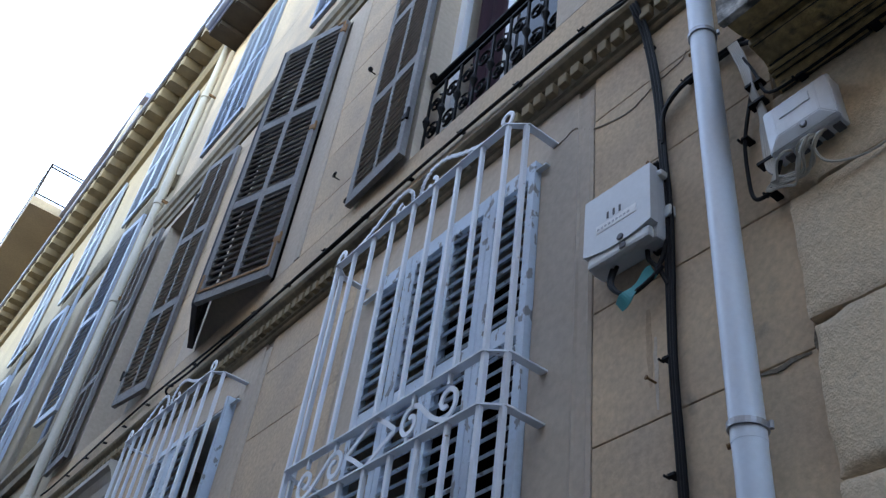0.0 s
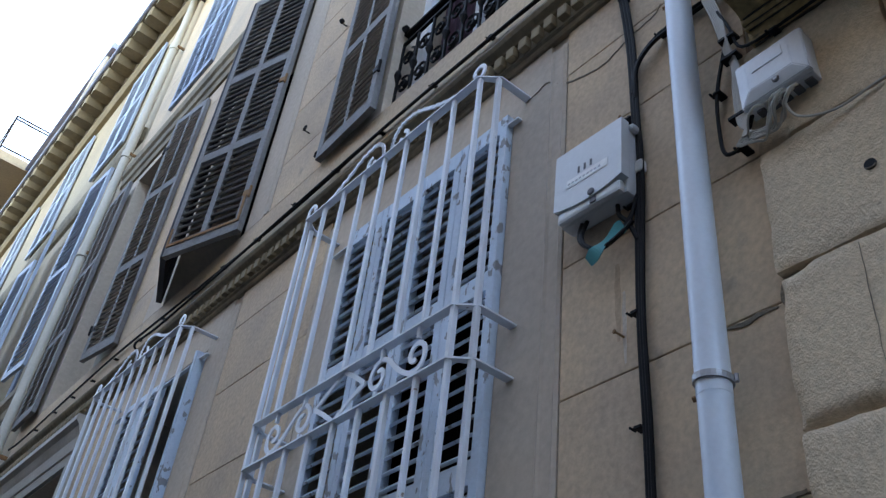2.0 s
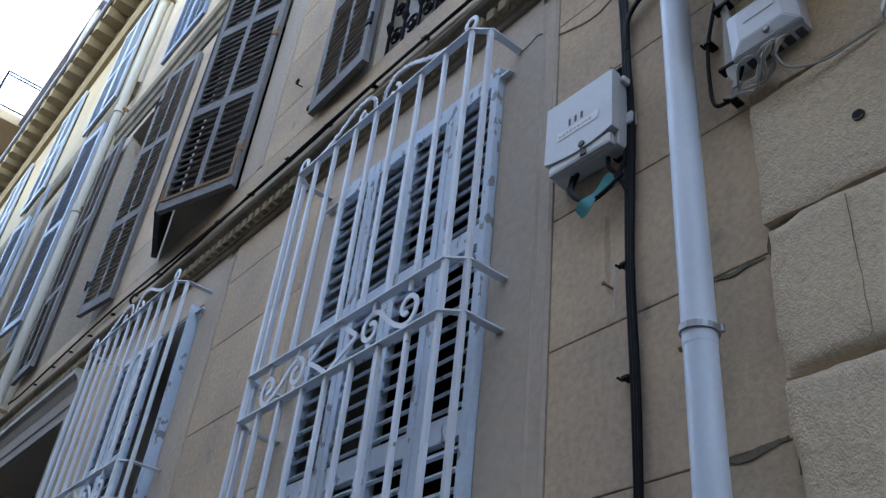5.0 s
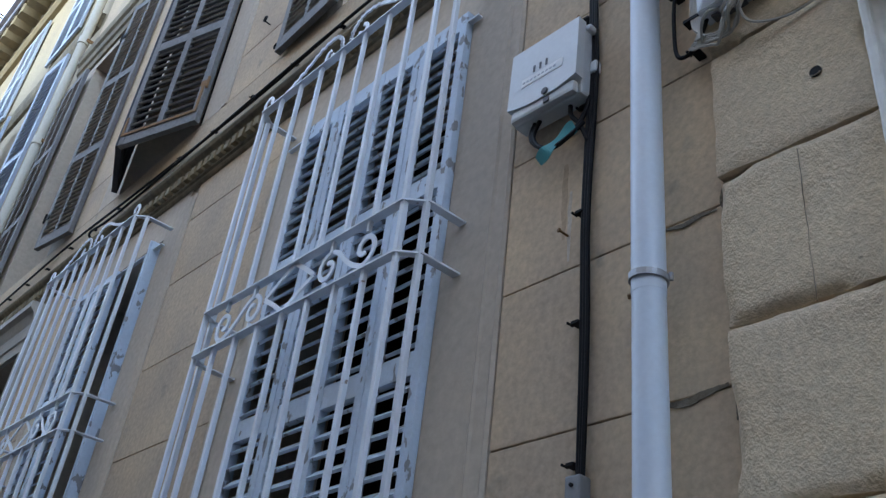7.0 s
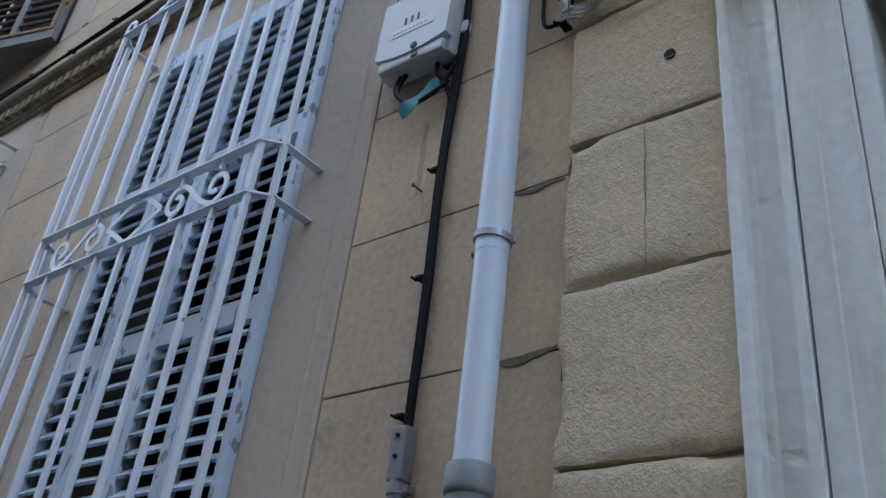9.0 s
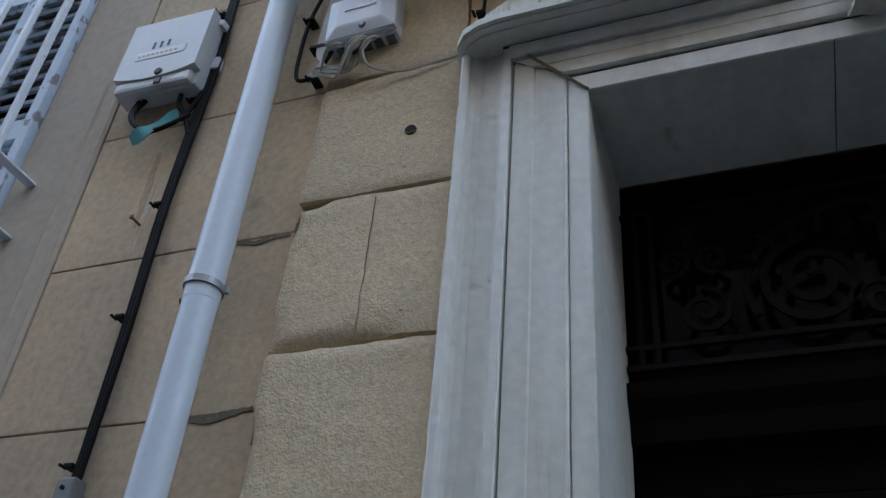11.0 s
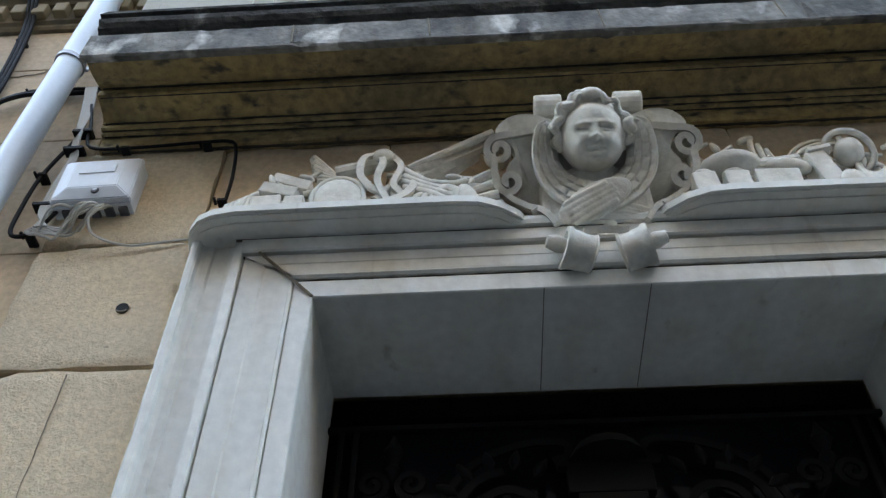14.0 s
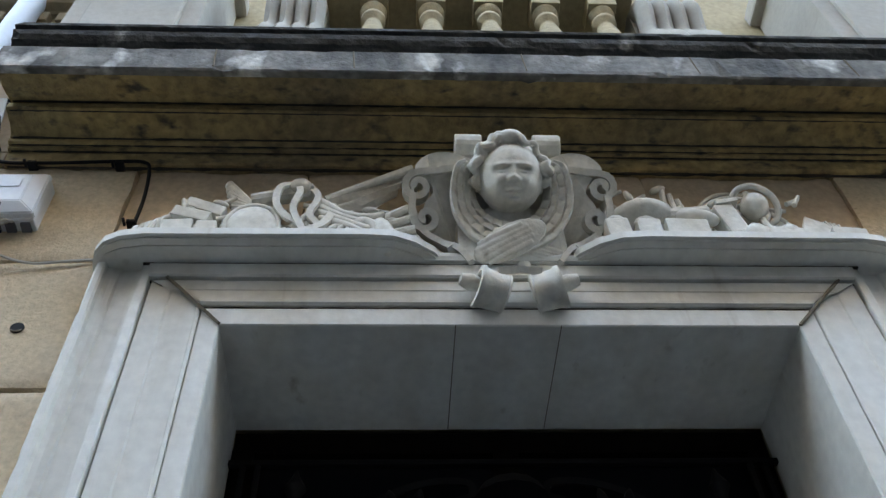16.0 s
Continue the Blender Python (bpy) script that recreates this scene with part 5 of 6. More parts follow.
for line, w in (([(1.905, 4.392), (1.85, 4.40), (1.80, 4.415), (1.74, 4.36), (1.66, 4.31), (1.51, 4.272), (1.39, 4.312), (1.27, 4.335), (1.24, 4.37)], 0.006),
                ([(1.12, 2.945), (1.06, 2.938), (1.02, 2.945), (0.972, 2.944)], 0.013), ([(1.13, 2.475), (1.08, 2.468), (1.03, 2.478), (0.97, 2.486)], 0.018),
                ([(0.955, 2.47), (0.952, 2.43), (0.956, 2.40)], 0.008), ([(0.953, 3.0), (0.957, 2.96), (0.95, 2.93)], 0.010)):
    crack = thing("wall_crack", (0, line[0][0], line[0][1]), "thin dark crack in the stone facing", "crack", "wall cracks")
    rough = [(-0.001 - 0.0015 * (q % 2), p.y, p.z + 0.003 * noise.noise(Vector((p.y * 40, p.z * 40, 3)))) for q, p in enumerate(smooth_path([(0, y, z) for y, z in line], 5))]
    part("line", sweep(bm_new(), rough, flat_section(w, 0.003), up=(1, 0, 0), taper=lambda t: 0.5 + 0.6 * math.sin(math.pi * min(1, t * 1.1))), JOINT, crack)

for y, z0, z1, w, mat, label in ((1.462, 3.33, 3.06, 0.020, RUST_STAIN, "brown rust streak run down the stone"), (1.440, 3.22, 2.98, 0.013, LIME_STAIN, "white lime streak run down the stone")):
    streak = thing("wall_streak", (0, y, z0), label, "stain", "wall streaks")
    n = 14
    part("run", sweep(bm_new(), [(-0.0006, y + 0.004 * noise.noise(Vector((k * 0.4, y * 9, 2))), z0 + (z1 - z0) * k / n) for k in range(n + 1)], flat_section(w, 0.0008), up=(1, 0, 0),
                      taper=lambda t: (0.4 + 0.7 * math.sin(math.pi * (0.15 + 0.8 * t)))), mat, streak)
split = thing("wall_crack", (-0.032, 0.78, 2.99), "hairline vertical crack in a rough block", "crack", "wall cracks")
part("line", sweep(bm_new(), [(-0.0335, 0.742 + 0.004 * noise.noise(Vector((k * 0.5, 3, 1))), 2.99 - 0.395 * k / 16) for k in range(17)], flat_section(0.0008, 0.003), up=(1, 0, 0)), JOINT, split)

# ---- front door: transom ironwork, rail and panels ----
door = tagged(part("door_1", slab(0.33, 0.38, -1.05, 0.238, 0.0, 2.60, 0.004), OLD_DOOR), "dark oak double door under an iron transom, recess shade in its colour", "door", kind="structure")
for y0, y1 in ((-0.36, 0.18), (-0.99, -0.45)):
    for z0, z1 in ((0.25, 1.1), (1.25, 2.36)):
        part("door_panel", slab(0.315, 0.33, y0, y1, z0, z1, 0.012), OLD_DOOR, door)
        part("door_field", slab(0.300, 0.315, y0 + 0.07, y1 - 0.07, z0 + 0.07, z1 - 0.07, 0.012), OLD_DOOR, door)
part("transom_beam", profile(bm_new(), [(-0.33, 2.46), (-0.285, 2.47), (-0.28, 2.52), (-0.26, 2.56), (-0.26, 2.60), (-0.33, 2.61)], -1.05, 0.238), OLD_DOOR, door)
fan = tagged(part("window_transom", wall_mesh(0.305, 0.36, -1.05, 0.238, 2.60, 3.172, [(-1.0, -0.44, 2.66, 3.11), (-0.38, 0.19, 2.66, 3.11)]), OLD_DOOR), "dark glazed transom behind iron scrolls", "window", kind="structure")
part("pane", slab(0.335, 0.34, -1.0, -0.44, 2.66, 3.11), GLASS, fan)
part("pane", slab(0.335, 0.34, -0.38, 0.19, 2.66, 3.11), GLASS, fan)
ironwork = thing("transom_grille", (0.28, -0.406, 2.62), "black wrought iron scrollwork in the door transom", "iron grille")
for z in (2.690, 2.64, 3.06):
    part("rail", slab(0.272, 0.288, -1.05, 0.238, z - 0.007, z + 0.007, 0.002), IRON, ironwork)
DOOR_MID = -0.406


def iron_line(name, points, wide=0.014):
    return part(name, sweep(bm_new(), [(0.28, a, b) for a, b in points], flat_section(wide, 0.008), up=(1, 0, 0)), IRON, ironwork)


for s in (-1, 1):
    iron_line("large_scroll", spiral(DOOR_MID + s * 0.235, 2.815, 0.115, 0.016, math.pi / 2, -s * 2.1, 40), 0.020)
    iron_line("crest_arc", [(p.y, p.z) for p in smooth_path([(0, DOOR_MID + s * 0.36, 2.74), (0, DOOR_MID + s * 0.375, 2.84), (0, DOOR_MID + s * 0.31, 2.945), (0, DOOR_MID + s * 0.20, 3.000), (0, DOOR_MID + s * 0.10, 3.005), (0, DOOR_MID + s * 0.085, 2.97), (0, DOOR_MID + s * 0.12, 2.955)], 6)], 0.018)
    iron_line("small_scroll", spiral(DOOR_MID + s * 0.115, 2.75, 0.050, 0.010, 0.0, s * 1.6, 22))
    iron_line("small_scroll", spiral(DOOR_MID + s * 0.47, 2.77, 0.062, 0.010, math.pi / 2, s * 1.7, 24))
    iron_line("small_scroll", spiral(DOOR_MID + s * 0.44, 2.905, 0.038, 0.008, -math.pi / 2, s * 1.5, 20))
    iron_line("small_scroll", spiral(DOOR_MID + s * 0.53, 2.905, 0.038, 0.008, -math.pi / 2, -s * 1.5, 20))
    part("finial", lathe(bm_new(), [(0.004, 0.0), (0.020, 0.025), (0.012, 0.045), (0.026, 0.075), (0.010, 0.105), (0.003, 0.125)], (0.28, DOOR_MID + s * 0.485, 2.915), 10), IRON, ironwork, smooth=True)
    for k in range(5):
        a = 0.5 + 0.42 * k
        part("leaf", lathe(bm_new(), [(0.003, 0.0), (0.014, 0.02), (0.010, 0.04), (0.002, 0.055)], (0.276, DOOR_MID + s * (0.235 + 0.118 * math.cos(a)), 2.815 + 0.118 * math.sin(a)), 8, (0, s * math.cos(a), math.sin(a))), IRON, ironwork, smooth=True)
    for e in (0.575, 0.61):
        part("bar", slab(0.274, 0.286, DOOR_MID + s * e - 0.006, DOOR_MID + s * e + 0.006, 2.64, 3.06), IRON, ironwork)
for z0, z1, half in ((2.70, 2.82, 0.045), (2.82, 2.86, 0.075), (2.86, 2.93, 0.095), (2.93, 2.945, 0.115)):
    part("crown", slab(0.262, 0.290, DOOR_MID - half, DOOR_MID + half, z0, z1, 0.004), IRON, ironwork)
part("palmette", lathe(bm_new(), [(0.09, 0.0), (0.075, 0.03), (0.045, 0.05), (0.012, 0.07)], (0.28, DOOR_MID, 2.945), 14), IRON, ironwork, smooth=True)

# ---- carved stone over the door ----
# TILTED: r to the right along the wall, u up the leaning front, n out of it.
TILTED = Matrix(((0, -0.643, -0.766, -0.165), (-1, 0, 0, -0.425), (0, 0.766, -0.643, 3.585), (0, 0, 0, 1)))


def tilt_path(points):
    return [TILTED @ Vector(p) for p in points]


OUTN = TILTED.to_3x3() @ Vector((0, 0, 1))


def plain_head():
    """A plain carved child's head with wings folded beneath it, as one stone mesh."""
    bm = bm_new()
    vs = ball(bm, Matrix(), 96, 68)
    for v in vs:
        x, y, z = v.co.x, v.co.y, v.co.z
        d = Vector((x * 0.079 * (1 + 0.05 * max(0.0, -y)), y * 0.088, z * 0.076))
        if z > 0:
            bump = lambda cx, cy, sx, sy: math.exp(-((x - cx) / sx) ** 2 - ((y - cy) / sy) ** 2)
            pair = lambda cx, cy, sx, sy: bump(cx, cy, sx, sy) + bump(-cx, cy, sx, sy)
            d.z += 0.019 * bump(0, -0.22, 0.12, 0.085) + 0.009 * bump(0, -0.04, 0.075, 0.17) + 0.007 * pair(0.13, -0.24, 0.07, 0.06) - 0.006 * pair(0.09, -0.31, 0.05, 0.03)
            d.z -= 0.020 * pair(0.35, 0.02, 0.17, 0.10)
            d.z += 0.013 * pair(0.35, 0.0, 0.12, 0.06) - 0.004 * pair(0.36, 0.055, 0.16, 0.018) - 0.003 * pair(0.36, -0.06, 0.14, 0.018) + 0.006 * pair(0.36, 0.19, 0.25, 0.06)
            d.z += 0.013 * pair(0.50, -0.36, 0.24, 0.22) - 0.005 * pair(0.27, -0.42, 0.07, 0.10)
            d.z += 0.013 * bump(0, -0.475, 0.17, 0.05) + 0.013 * bump(0, -0.60, 0.13, 0.05) - 0.013 * bump(0, -0.535, 0.22, 0.028) - 0.006 * bump(0, -0.68, 0.2, 0.04) + 0.013 * bump(0, -0.82, 0.24, 0.12) - 0.004 * bump(0, -0.39, 0.035, 0.05)
        v.co = d
    # hair: a full cap with wavy locks
    rnd = random.Random(11)
    ball(bm, Matrix.Translation((0, 0.020, -0.030)) @ Matrix.Diagonal((0.090, 0.088, 0.072, 1)), 24, 16)
    for k in range(46):
        a = math.pi * (-0.14 + 1.28 * (k + rnd.random()) / 46)
        deep = rnd.uniform(-0.03, 0.035)
        q = rnd.uniform(0.96, 1.10)
        c = Vector((0.085 * q * math.cos(a), 0.018 + 0.080 * q * math.sin(a), deep))
        t = Vector((-math.sin(a), math.cos(a), 0))
        n = Vector((math.cos(a), math.sin(a), 0))
        r = rnd.uniform(0.007, 0.012)
        lock = [c + t * (0.011 * j) + n * (0.007 * math.sin(1.7 * j + k)) + Vector((0, 0, -0.004 * j * j * rnd.random())) for j in range(-2, 3)]
        sweep(bm, smooth_path(lock, 3), ring_section(r, 7), taper=lambda t: 0.35 + 0.75 * math.sin(math.pi * t))
    ball(bm, Matrix.Translation((0.0, 0.100, 0.015)) @ Matrix.Diagonal((0.034, 0.022, 0.03, 1)), 12, 8)
    ball(bm, Matrix.Translation((0, -0.080, -0.045)) @ Matrix.Diagonal((0.052, 0.06, 0.05, 1)), 16, 10)
    ball(bm, Matrix.Translation((0, -0.130, -0.030)) @ Matrix.Diagonal((0.095, 0.075, 0.030, 1)), 20, 10)
    # two wings folded round the head like a collar: a raised rim outside, rows of feathers sinking towards the head
    rim = smooth_path([(0.112, 0.050, -0.005), (0.137, 0.030, 0.016), (0.150, -0.030, 0.030), (0.144, -0.095, 0.044), (0.112, -0.152, 0.058), (0.062, -0.190, 0.066), (0.010, -0.208, 0.066)], 14)
    core = smooth_path([(0.086, 0.036, -0.022), (0.088, 0.012, -0.020), (0.086, -0.030, -0.014), (0.076, -0.068, -0.004), (0.054, -0.096, 0.012), (0.026, -0.112, 0.026), (-0.010, -0.120, 0.034)], 14)
    cols, rows = len(rim), 22
    for s in (-1, 1):
        front, back = [], []
        for i, (outer, inner) in enumerate(zip(rim, core)):
            f_col, b_col = [], []
            for j in range(rows + 1):
                q = j / rows
                p = inner.lerp(outer, q)
                bow = -0.004 * math.sin(math.pi * q)
                rank = q * 4.0
                along = (i / 9.0 + 0.5 * (int(rank) % 2)) % 1.0
                edge = 0.55 * (2 * along - 1) ** 2
                scale = (rank % 1.0) - edge if rank % 1.0 > edge else -0.45
                feather = 0.0085 * scale * min(1.0, (1 - q) * 7) * min(1.0, q * 9)
                lip = 0.008 * math.exp(-((q - 0.95) / 0.07) ** 2)
                f_col.append(bm.verts.new((s * p.x, p.y, p.z - bow + feather + lip)))
                b_col.append(bm.verts.new((s * p.x, p.y, p.z - bow - 0.030)))
            front.append(f_col)
            back.append(b_col)
        for i in range(cols - 1):
            for j in range(rows):
                bm.faces.new((front[i][j], front[i + 1][j], front[i + 1][j + 1], front[i][j + 1]))
                bm.faces.new((back[i][j], back[i][j + 1], back[i + 1][j + 1], back[i + 1][j]))
            for j in (0, rows):
                bm.faces.new((front[i][j], front[i + 1][j], back[i + 1][j], back[i][j]))
        for i in (0, cols - 1):
            for j in range(rows):
                bm.faces.new((front[i][j], front[i][j + 1], back[i][j + 1], back[i][j]))
    # the crossed wing tips: one long and broad, one short below it
    for at, turn, long, broad in (((-0.012, -0.176, 0.080), 27, 0.096, 0.044), ((0.082, -0.212, 0.066), -14, 0.062, 0.030)):
        tip = Matrix.Translation(at) @ Matrix.Rotation(radians(turn), 4, "Z") @ Matrix.Rotation(radians(-14), 4, "X")
        ball(bm, tip @ Matrix.Diagonal((long, broad, 0.009, 1)), 32, 12)
        for k in range(5):
            y = (-0.62 + 0.31 * k) * broad
            reach = long * math.sqrt(1 - (y / broad) ** 2)
            quill = [(-reach * 0.95, y, 0.002), (-reach * 0.3, y * 1.02, 0.0085), (reach * 0.6, y * 0.9, 0.006)]
            sweep(bm, [tip @ Vector(p) for p in smooth_path(quill, 4)], [(0.0075 * math.cos(a), 0.0022 * math.sin(a)) for a in [2 * math.pi * q / 8 for q in range(8)]], up=tip.to_3x3() @ Vector((0, 0, 1)))
    bm.transform(TILTED)
    return bm


cherub = tagged(part("cherub_statue", plain_head(), CARVED, smooth=True), "pale carved stone winged child head over the door", "statue")
shell = cherub.modifiers.new("one_stone", "REMESH")
shell.mode, shell.voxel_size, shell.use_smooth_shade = "VOXEL", 0.0018, True

cart = thing("door_cartouche", (-0.06, -0.42, 3.2), "pale carved stone cartouche with rolled scroll edges", "cartouche")
bm = bm_new()
ball(bm, TILTED @ Matrix.Translation((0, -0.085, -0.090)) @ Matrix.Diagonal((0.175, 0.140, 0.045, 1)), 32, 16)
part("shield", bm, CARVED, cart, smooth=True)
for s in (-1, 1):
    edge = [(p.x, p.y) for p in smooth_path([(0.09, 0.055, 0), (0.150, 0.074, 0), (0.205, 0.066, 0), (0.236, 0.030, 0), (0.205, 0.000, 0), (0.190, -0.035, 0), (0.214, -0.075, 0), (0.200, -0.140, 0), (0.145, -0.195, 0), (0.09, -0.190, 0)], 4)]
    bm = bm_new()
    low = [bm.verts.new(TILTED @ Vector((s * a, b, -0.075))) for a, b in edge]
    top = [bm.verts.new(TILTED @ Vector((s * a, b, -0.012 - 0.012 * math.sin(22 * b)))) for a, b in edge]
    for k in range(len(edge)):
        bm.faces.new((low[k], low[(k + 1) % len(edge)], top[(k + 1) % len(edge)], top[k]))
    bm.faces.new(low)
    bm.faces.new(top[::-1])
    part("side_plate", bm, CARVED, cart)


def volute(points, curl_at, r, s, wide=0.05, n0=0.0, turns=1.35, a0=math.pi / 2):
    """A strap that ends in a rolled curl; points are (r, u, n)."""
    cr, cu = curl_at[:2]
    curl = [(a, b, n0) for a, b in spiral(cr, cu, r, r * 0.22, a0, s * turns, 20)]
    return sweep(bm_new(), tilt_path(list(points) + curl), flat_section(0.017, wide), up=OUTN)


for s in (-1, 1):
    part("upper_volute", volute([(s * 0.13, 0.030, -0.045), (s * 0.185, 0.020, -0.035)], (s * 0.228, -0.022, 0), 0.036, -s, 0.07, -0.03), CARVED, cart)
    part("side_volute", volute([(s * 0.240, -0.050, -0.01), (s * 0.243, -0.080, -0.005)], (s * 0.208, -0.108, 0), 0.032, -s, 0.06, 0.0, 1.2, 0.0 if s > 0 else math.pi), CARVED, cart)
    part("side_strap", sweep(bm_new(), tilt_path([p for p in smooth_path([(s * 0.245, -0.035, -0.015), (s * 0.238, -0.09, -0.01), (s * 0.215, -0.140, 0.0), (s * 0.165, -0.175, 0.02), (s * 0.13, -0.195, 0.045), (s * 0.10, -0.235, 0.07)], 5)]),
                              flat_section(0.014, 0.055), up=OUTN), CARVED, cart)
    axis = TILTED.to_3x3() @ Vector((s * 0.95, 0.28, 0.12))
    part("lower_scroll", lathe(bm_new(), [(0.002, -0.034), (0.046, -0.034), (0.049, -0.029), (0.045, -0.024), (0.045, 0.0), (0.046, 0.022), (0.051, 0.028), (0.050, 0.036), (0.038, 0.037), (0.035, 0.018), (0.002, 0.018)], TILTED @ Vector((s * 0.064, -0.304, 0.146)), 22, axis), CARVED, cart, smooth=True)
    part("scroll_ear", lathe(bm_new(), [(0.004, -0.020), (0.016, -0.024), (0.020, 0.0), (0.014, 0.024), (0.004, 0.026)], TILTED @ Vector((s * 0.112, -0.284, 0.142)), 12, axis), CARVED, cart, smooth=True)
    part("leaf_tip", sweep(bm_new(), tilt_path(smooth_path([(s * 0.09, -0.20, 0.03), (s * 0.135, -0.205, 0.05), (s * 0.155, -0.185, 0.065)], 4)), flat_section(0.04, 0.010), up=OUTN, taper=lambda t: 1.1 - 0.7 * t), CARVED, cart)
    # rolls at the head of the cartouche
    part("top_roll", lathe(bm_new(), [(0.012, -0.034), (0.036, -0.034), (0.038, -0.030), (0.038, 0.030), (0.036, 0.034), (0.012, 0.034)], TILTED @ Vector((s * 0.100, 0.094, -0.060)), 18, (0, 1, 0)), CARVED, cart, smooth=False)
bm = bm_new()
box(bm, -0.085, 0.0, -0.56, -0.29, 3.38, 3.80, 0.02)
part("back_block", bm, CARVED, cart)
part("bridge", sweep(bm_new(), tilt_path([(-0.05, -0.262, 0.160), (0.0, -0.256, 0.150), (0.05, -0.262, 0.160)]), flat_section(0.016, 0.010), up=OUTN), CARVED, cart)
part("knop", lathe(bm_new(), [(0.004, -0.012), (0.016, 0), (0.004, 0.012)], TILTED @ Vector((0.012, -0.245, 0.135)), 12), CARVED, cart, smooth=True)


# ---- trophies on the shelf: (s, v, o) = along the shelf to the right, height over it, out ----
def on_shelf(y_start):
    return Matrix(((0, 0, -1, 0), (-1, 0, 0, y_start), (0, 1.18, 0, 3.392), (0, 0, 0, 1)))


def trophy_parts(ob, m):
    def block(name, s, v, o, ds, dv, do, turn=0.0, tilt=0.0):
        bm = slab(-ds / 2, ds / 2, -dv / 2, dv / 2, -do / 2, do / 2, min(ds, dv, do) * 0.12)
        bm.transform(m @ Matrix.Translation((s, v, o)) @ Matrix.Rotation(radians(turn), 4, "Z") @ Matrix.Rotation(radians(tilt), 4, "X"))
        return part(name, bm, CARVED, ob)

    def rod(name, a, b, r, r1=None):
        return part(name, sweep(bm_new(), [m @ Vector(a), m @ Vector(b)], ring_section(r, 10), taper=(lambda t: 1 + (r1 / r - 1) * t) if r1 else None), CARVED, ob, smooth=False)

    def loop(name, points, r, flat=0.0):
        path = [m @ p for p in smooth_path(points, 6)]
        return part(name, sweep(bm_new(), path, flat_section(r * 2, flat) if flat else ring_section(r, 8), up=(1, 0, 0) if flat else None), CARVED, ob, smooth=not flat)

    def blob(name, s, v, o, a, b, c, turn=0.0):
        bm = bm_new()
        ball(bm, m @ Matrix.Translation((s, v, o)) @ Matrix.Rotation(radians(turn), 4, "Z") @ Matrix.Diagonal((a, b, c, 1)), 16, 10)
        return part(name, bm, CARVED, ob, smooth=True)

    return block, rod, loop, blob


trophy = thing("carved_trophy", (-0.09, 0.2, 3.392), "pale carved trophy of books, shield, ribbons and a furled flag", "stone carving", "door carvings")
block, rod, loop, blob = trophy_parts(trophy, on_shelf(0.55))
block("back_slab", 0.42, 0.06, 0.040, 0.62, 0.12, 0.03)
for k in range(26):
    rnd = random.Random(90 + k)
    blob("relief", rnd.uniform(0.14, 0.66), rnd.uniform(0.05, 0.16), 0.062, rnd.uniform(0.016, 0.032), rnd.uniform(0.008, 0.016), 0.014, rnd.uniform(-60, 60))
for k in range(34):
    rnd = random.Random(300 + k)
    s, v, a = rnd.uniform(0.16, 0.70), rnd.uniform(0.02, 0.15), rnd.uniform(-1.2, 1.2)
    if k % 2:
        rod("baton", (s, v, 0.092), (s + 0.05 * math.cos(a), v + 0.05 * math.sin(a), 0.092), 0.007, 0.005)
    else:
        blob("acanthus", s, v, 0.094, 0.022, 0.008, 0.010, math.degrees(a))
block("book", 0.225, 0.135, 0.075, 0.105, 0.030, 0.05, -22)
block("book", 0.200, 0.095, 0.085, 0.095, 0.032, 0.055, -16)
block("book", 0.175, 0.045, 0.090, 0.075, 0.055, 0.05, 3)
block("pedestal_block", 0.245, 0.030, 0.095, 0.050, 0.065, 0.05)
for k in range(5):
    loop("plume", [(0.075 + 0.012 * k, 0.01, 0.09), (0.078 + 0.013 * k, 0.05 + 0.006 * k, 0.10), (0.088 + 0.014 * k, 0.07 + 0.010 * k, 0.085)], 0.008)
rod("roll", (0.055, 0.014, 0.10), (0.155, 0.012, 0.11), 0.012)
for k in range(6):
    rod("fan_rib", (0.345, 0.165, 0.06), (0.262 + 0.004 * k, 0.245 - 0.018 * k, 0.07), 0.009, 0.013)
rod("scroll_roll", (0.330, 0.180, 0.075), (0.485, 0.205, 0.085), 0.019, 0.022)
blob("shield", 0.350, 0.055, 0.105, 0.062, 0.066, 0.022, 12)
loop("shield_rim", [(0.35 + 0.064 * math.cos(a), 0.055 + 0.068 * math.sin(a), 0.108) for a in [2 * math.pi * k / 12 for k in range(13)]], 0.007)
loop("ribbon", [(0.435, 0.225, 0.09), (0.405, 0.19, 0.11), (0.40, 0.13, 0.115), (0.425, 0.085, 0.115), (0.46, 0.065, 0.11)], 0.009, 0.010)
loop("ribbon", [(0.43, 0.23, 0.09), (0.455, 0.17, 0.115), (0.445, 0.10, 0.12), (0.475, 0.03, 0.115)], 0.0085, 0.010)
loop("ribbon", [(0.40, 0.02, 0.11), (0.46, 0.015, 0.125), (0.515, 0.045, 0.12), (0.54, 0.10, 0.11), (0.535, 0.15, 0.09)], 0.010, 0.011)
loop("ribbon", [(0.47, 0.22, 0.09), (0.50, 0.16, 0.105), (0.485, 0.09, 0.115), (0.505, 0.06, 0.11)], 0.0085, 0.010)
blob("knot", 0.452, 0.205, 0.10, 0.028, 0.022, 0.02)
rod("flag_pole", (0.515, 0.185, 0.075), (0.735, 0.285, 0.095), 0.012)
rod("flag_pole", (0.50, 0.150, 0.08), (0.44, 0.05, 0.10), 0.012)
bm = bm_new()
grid = []
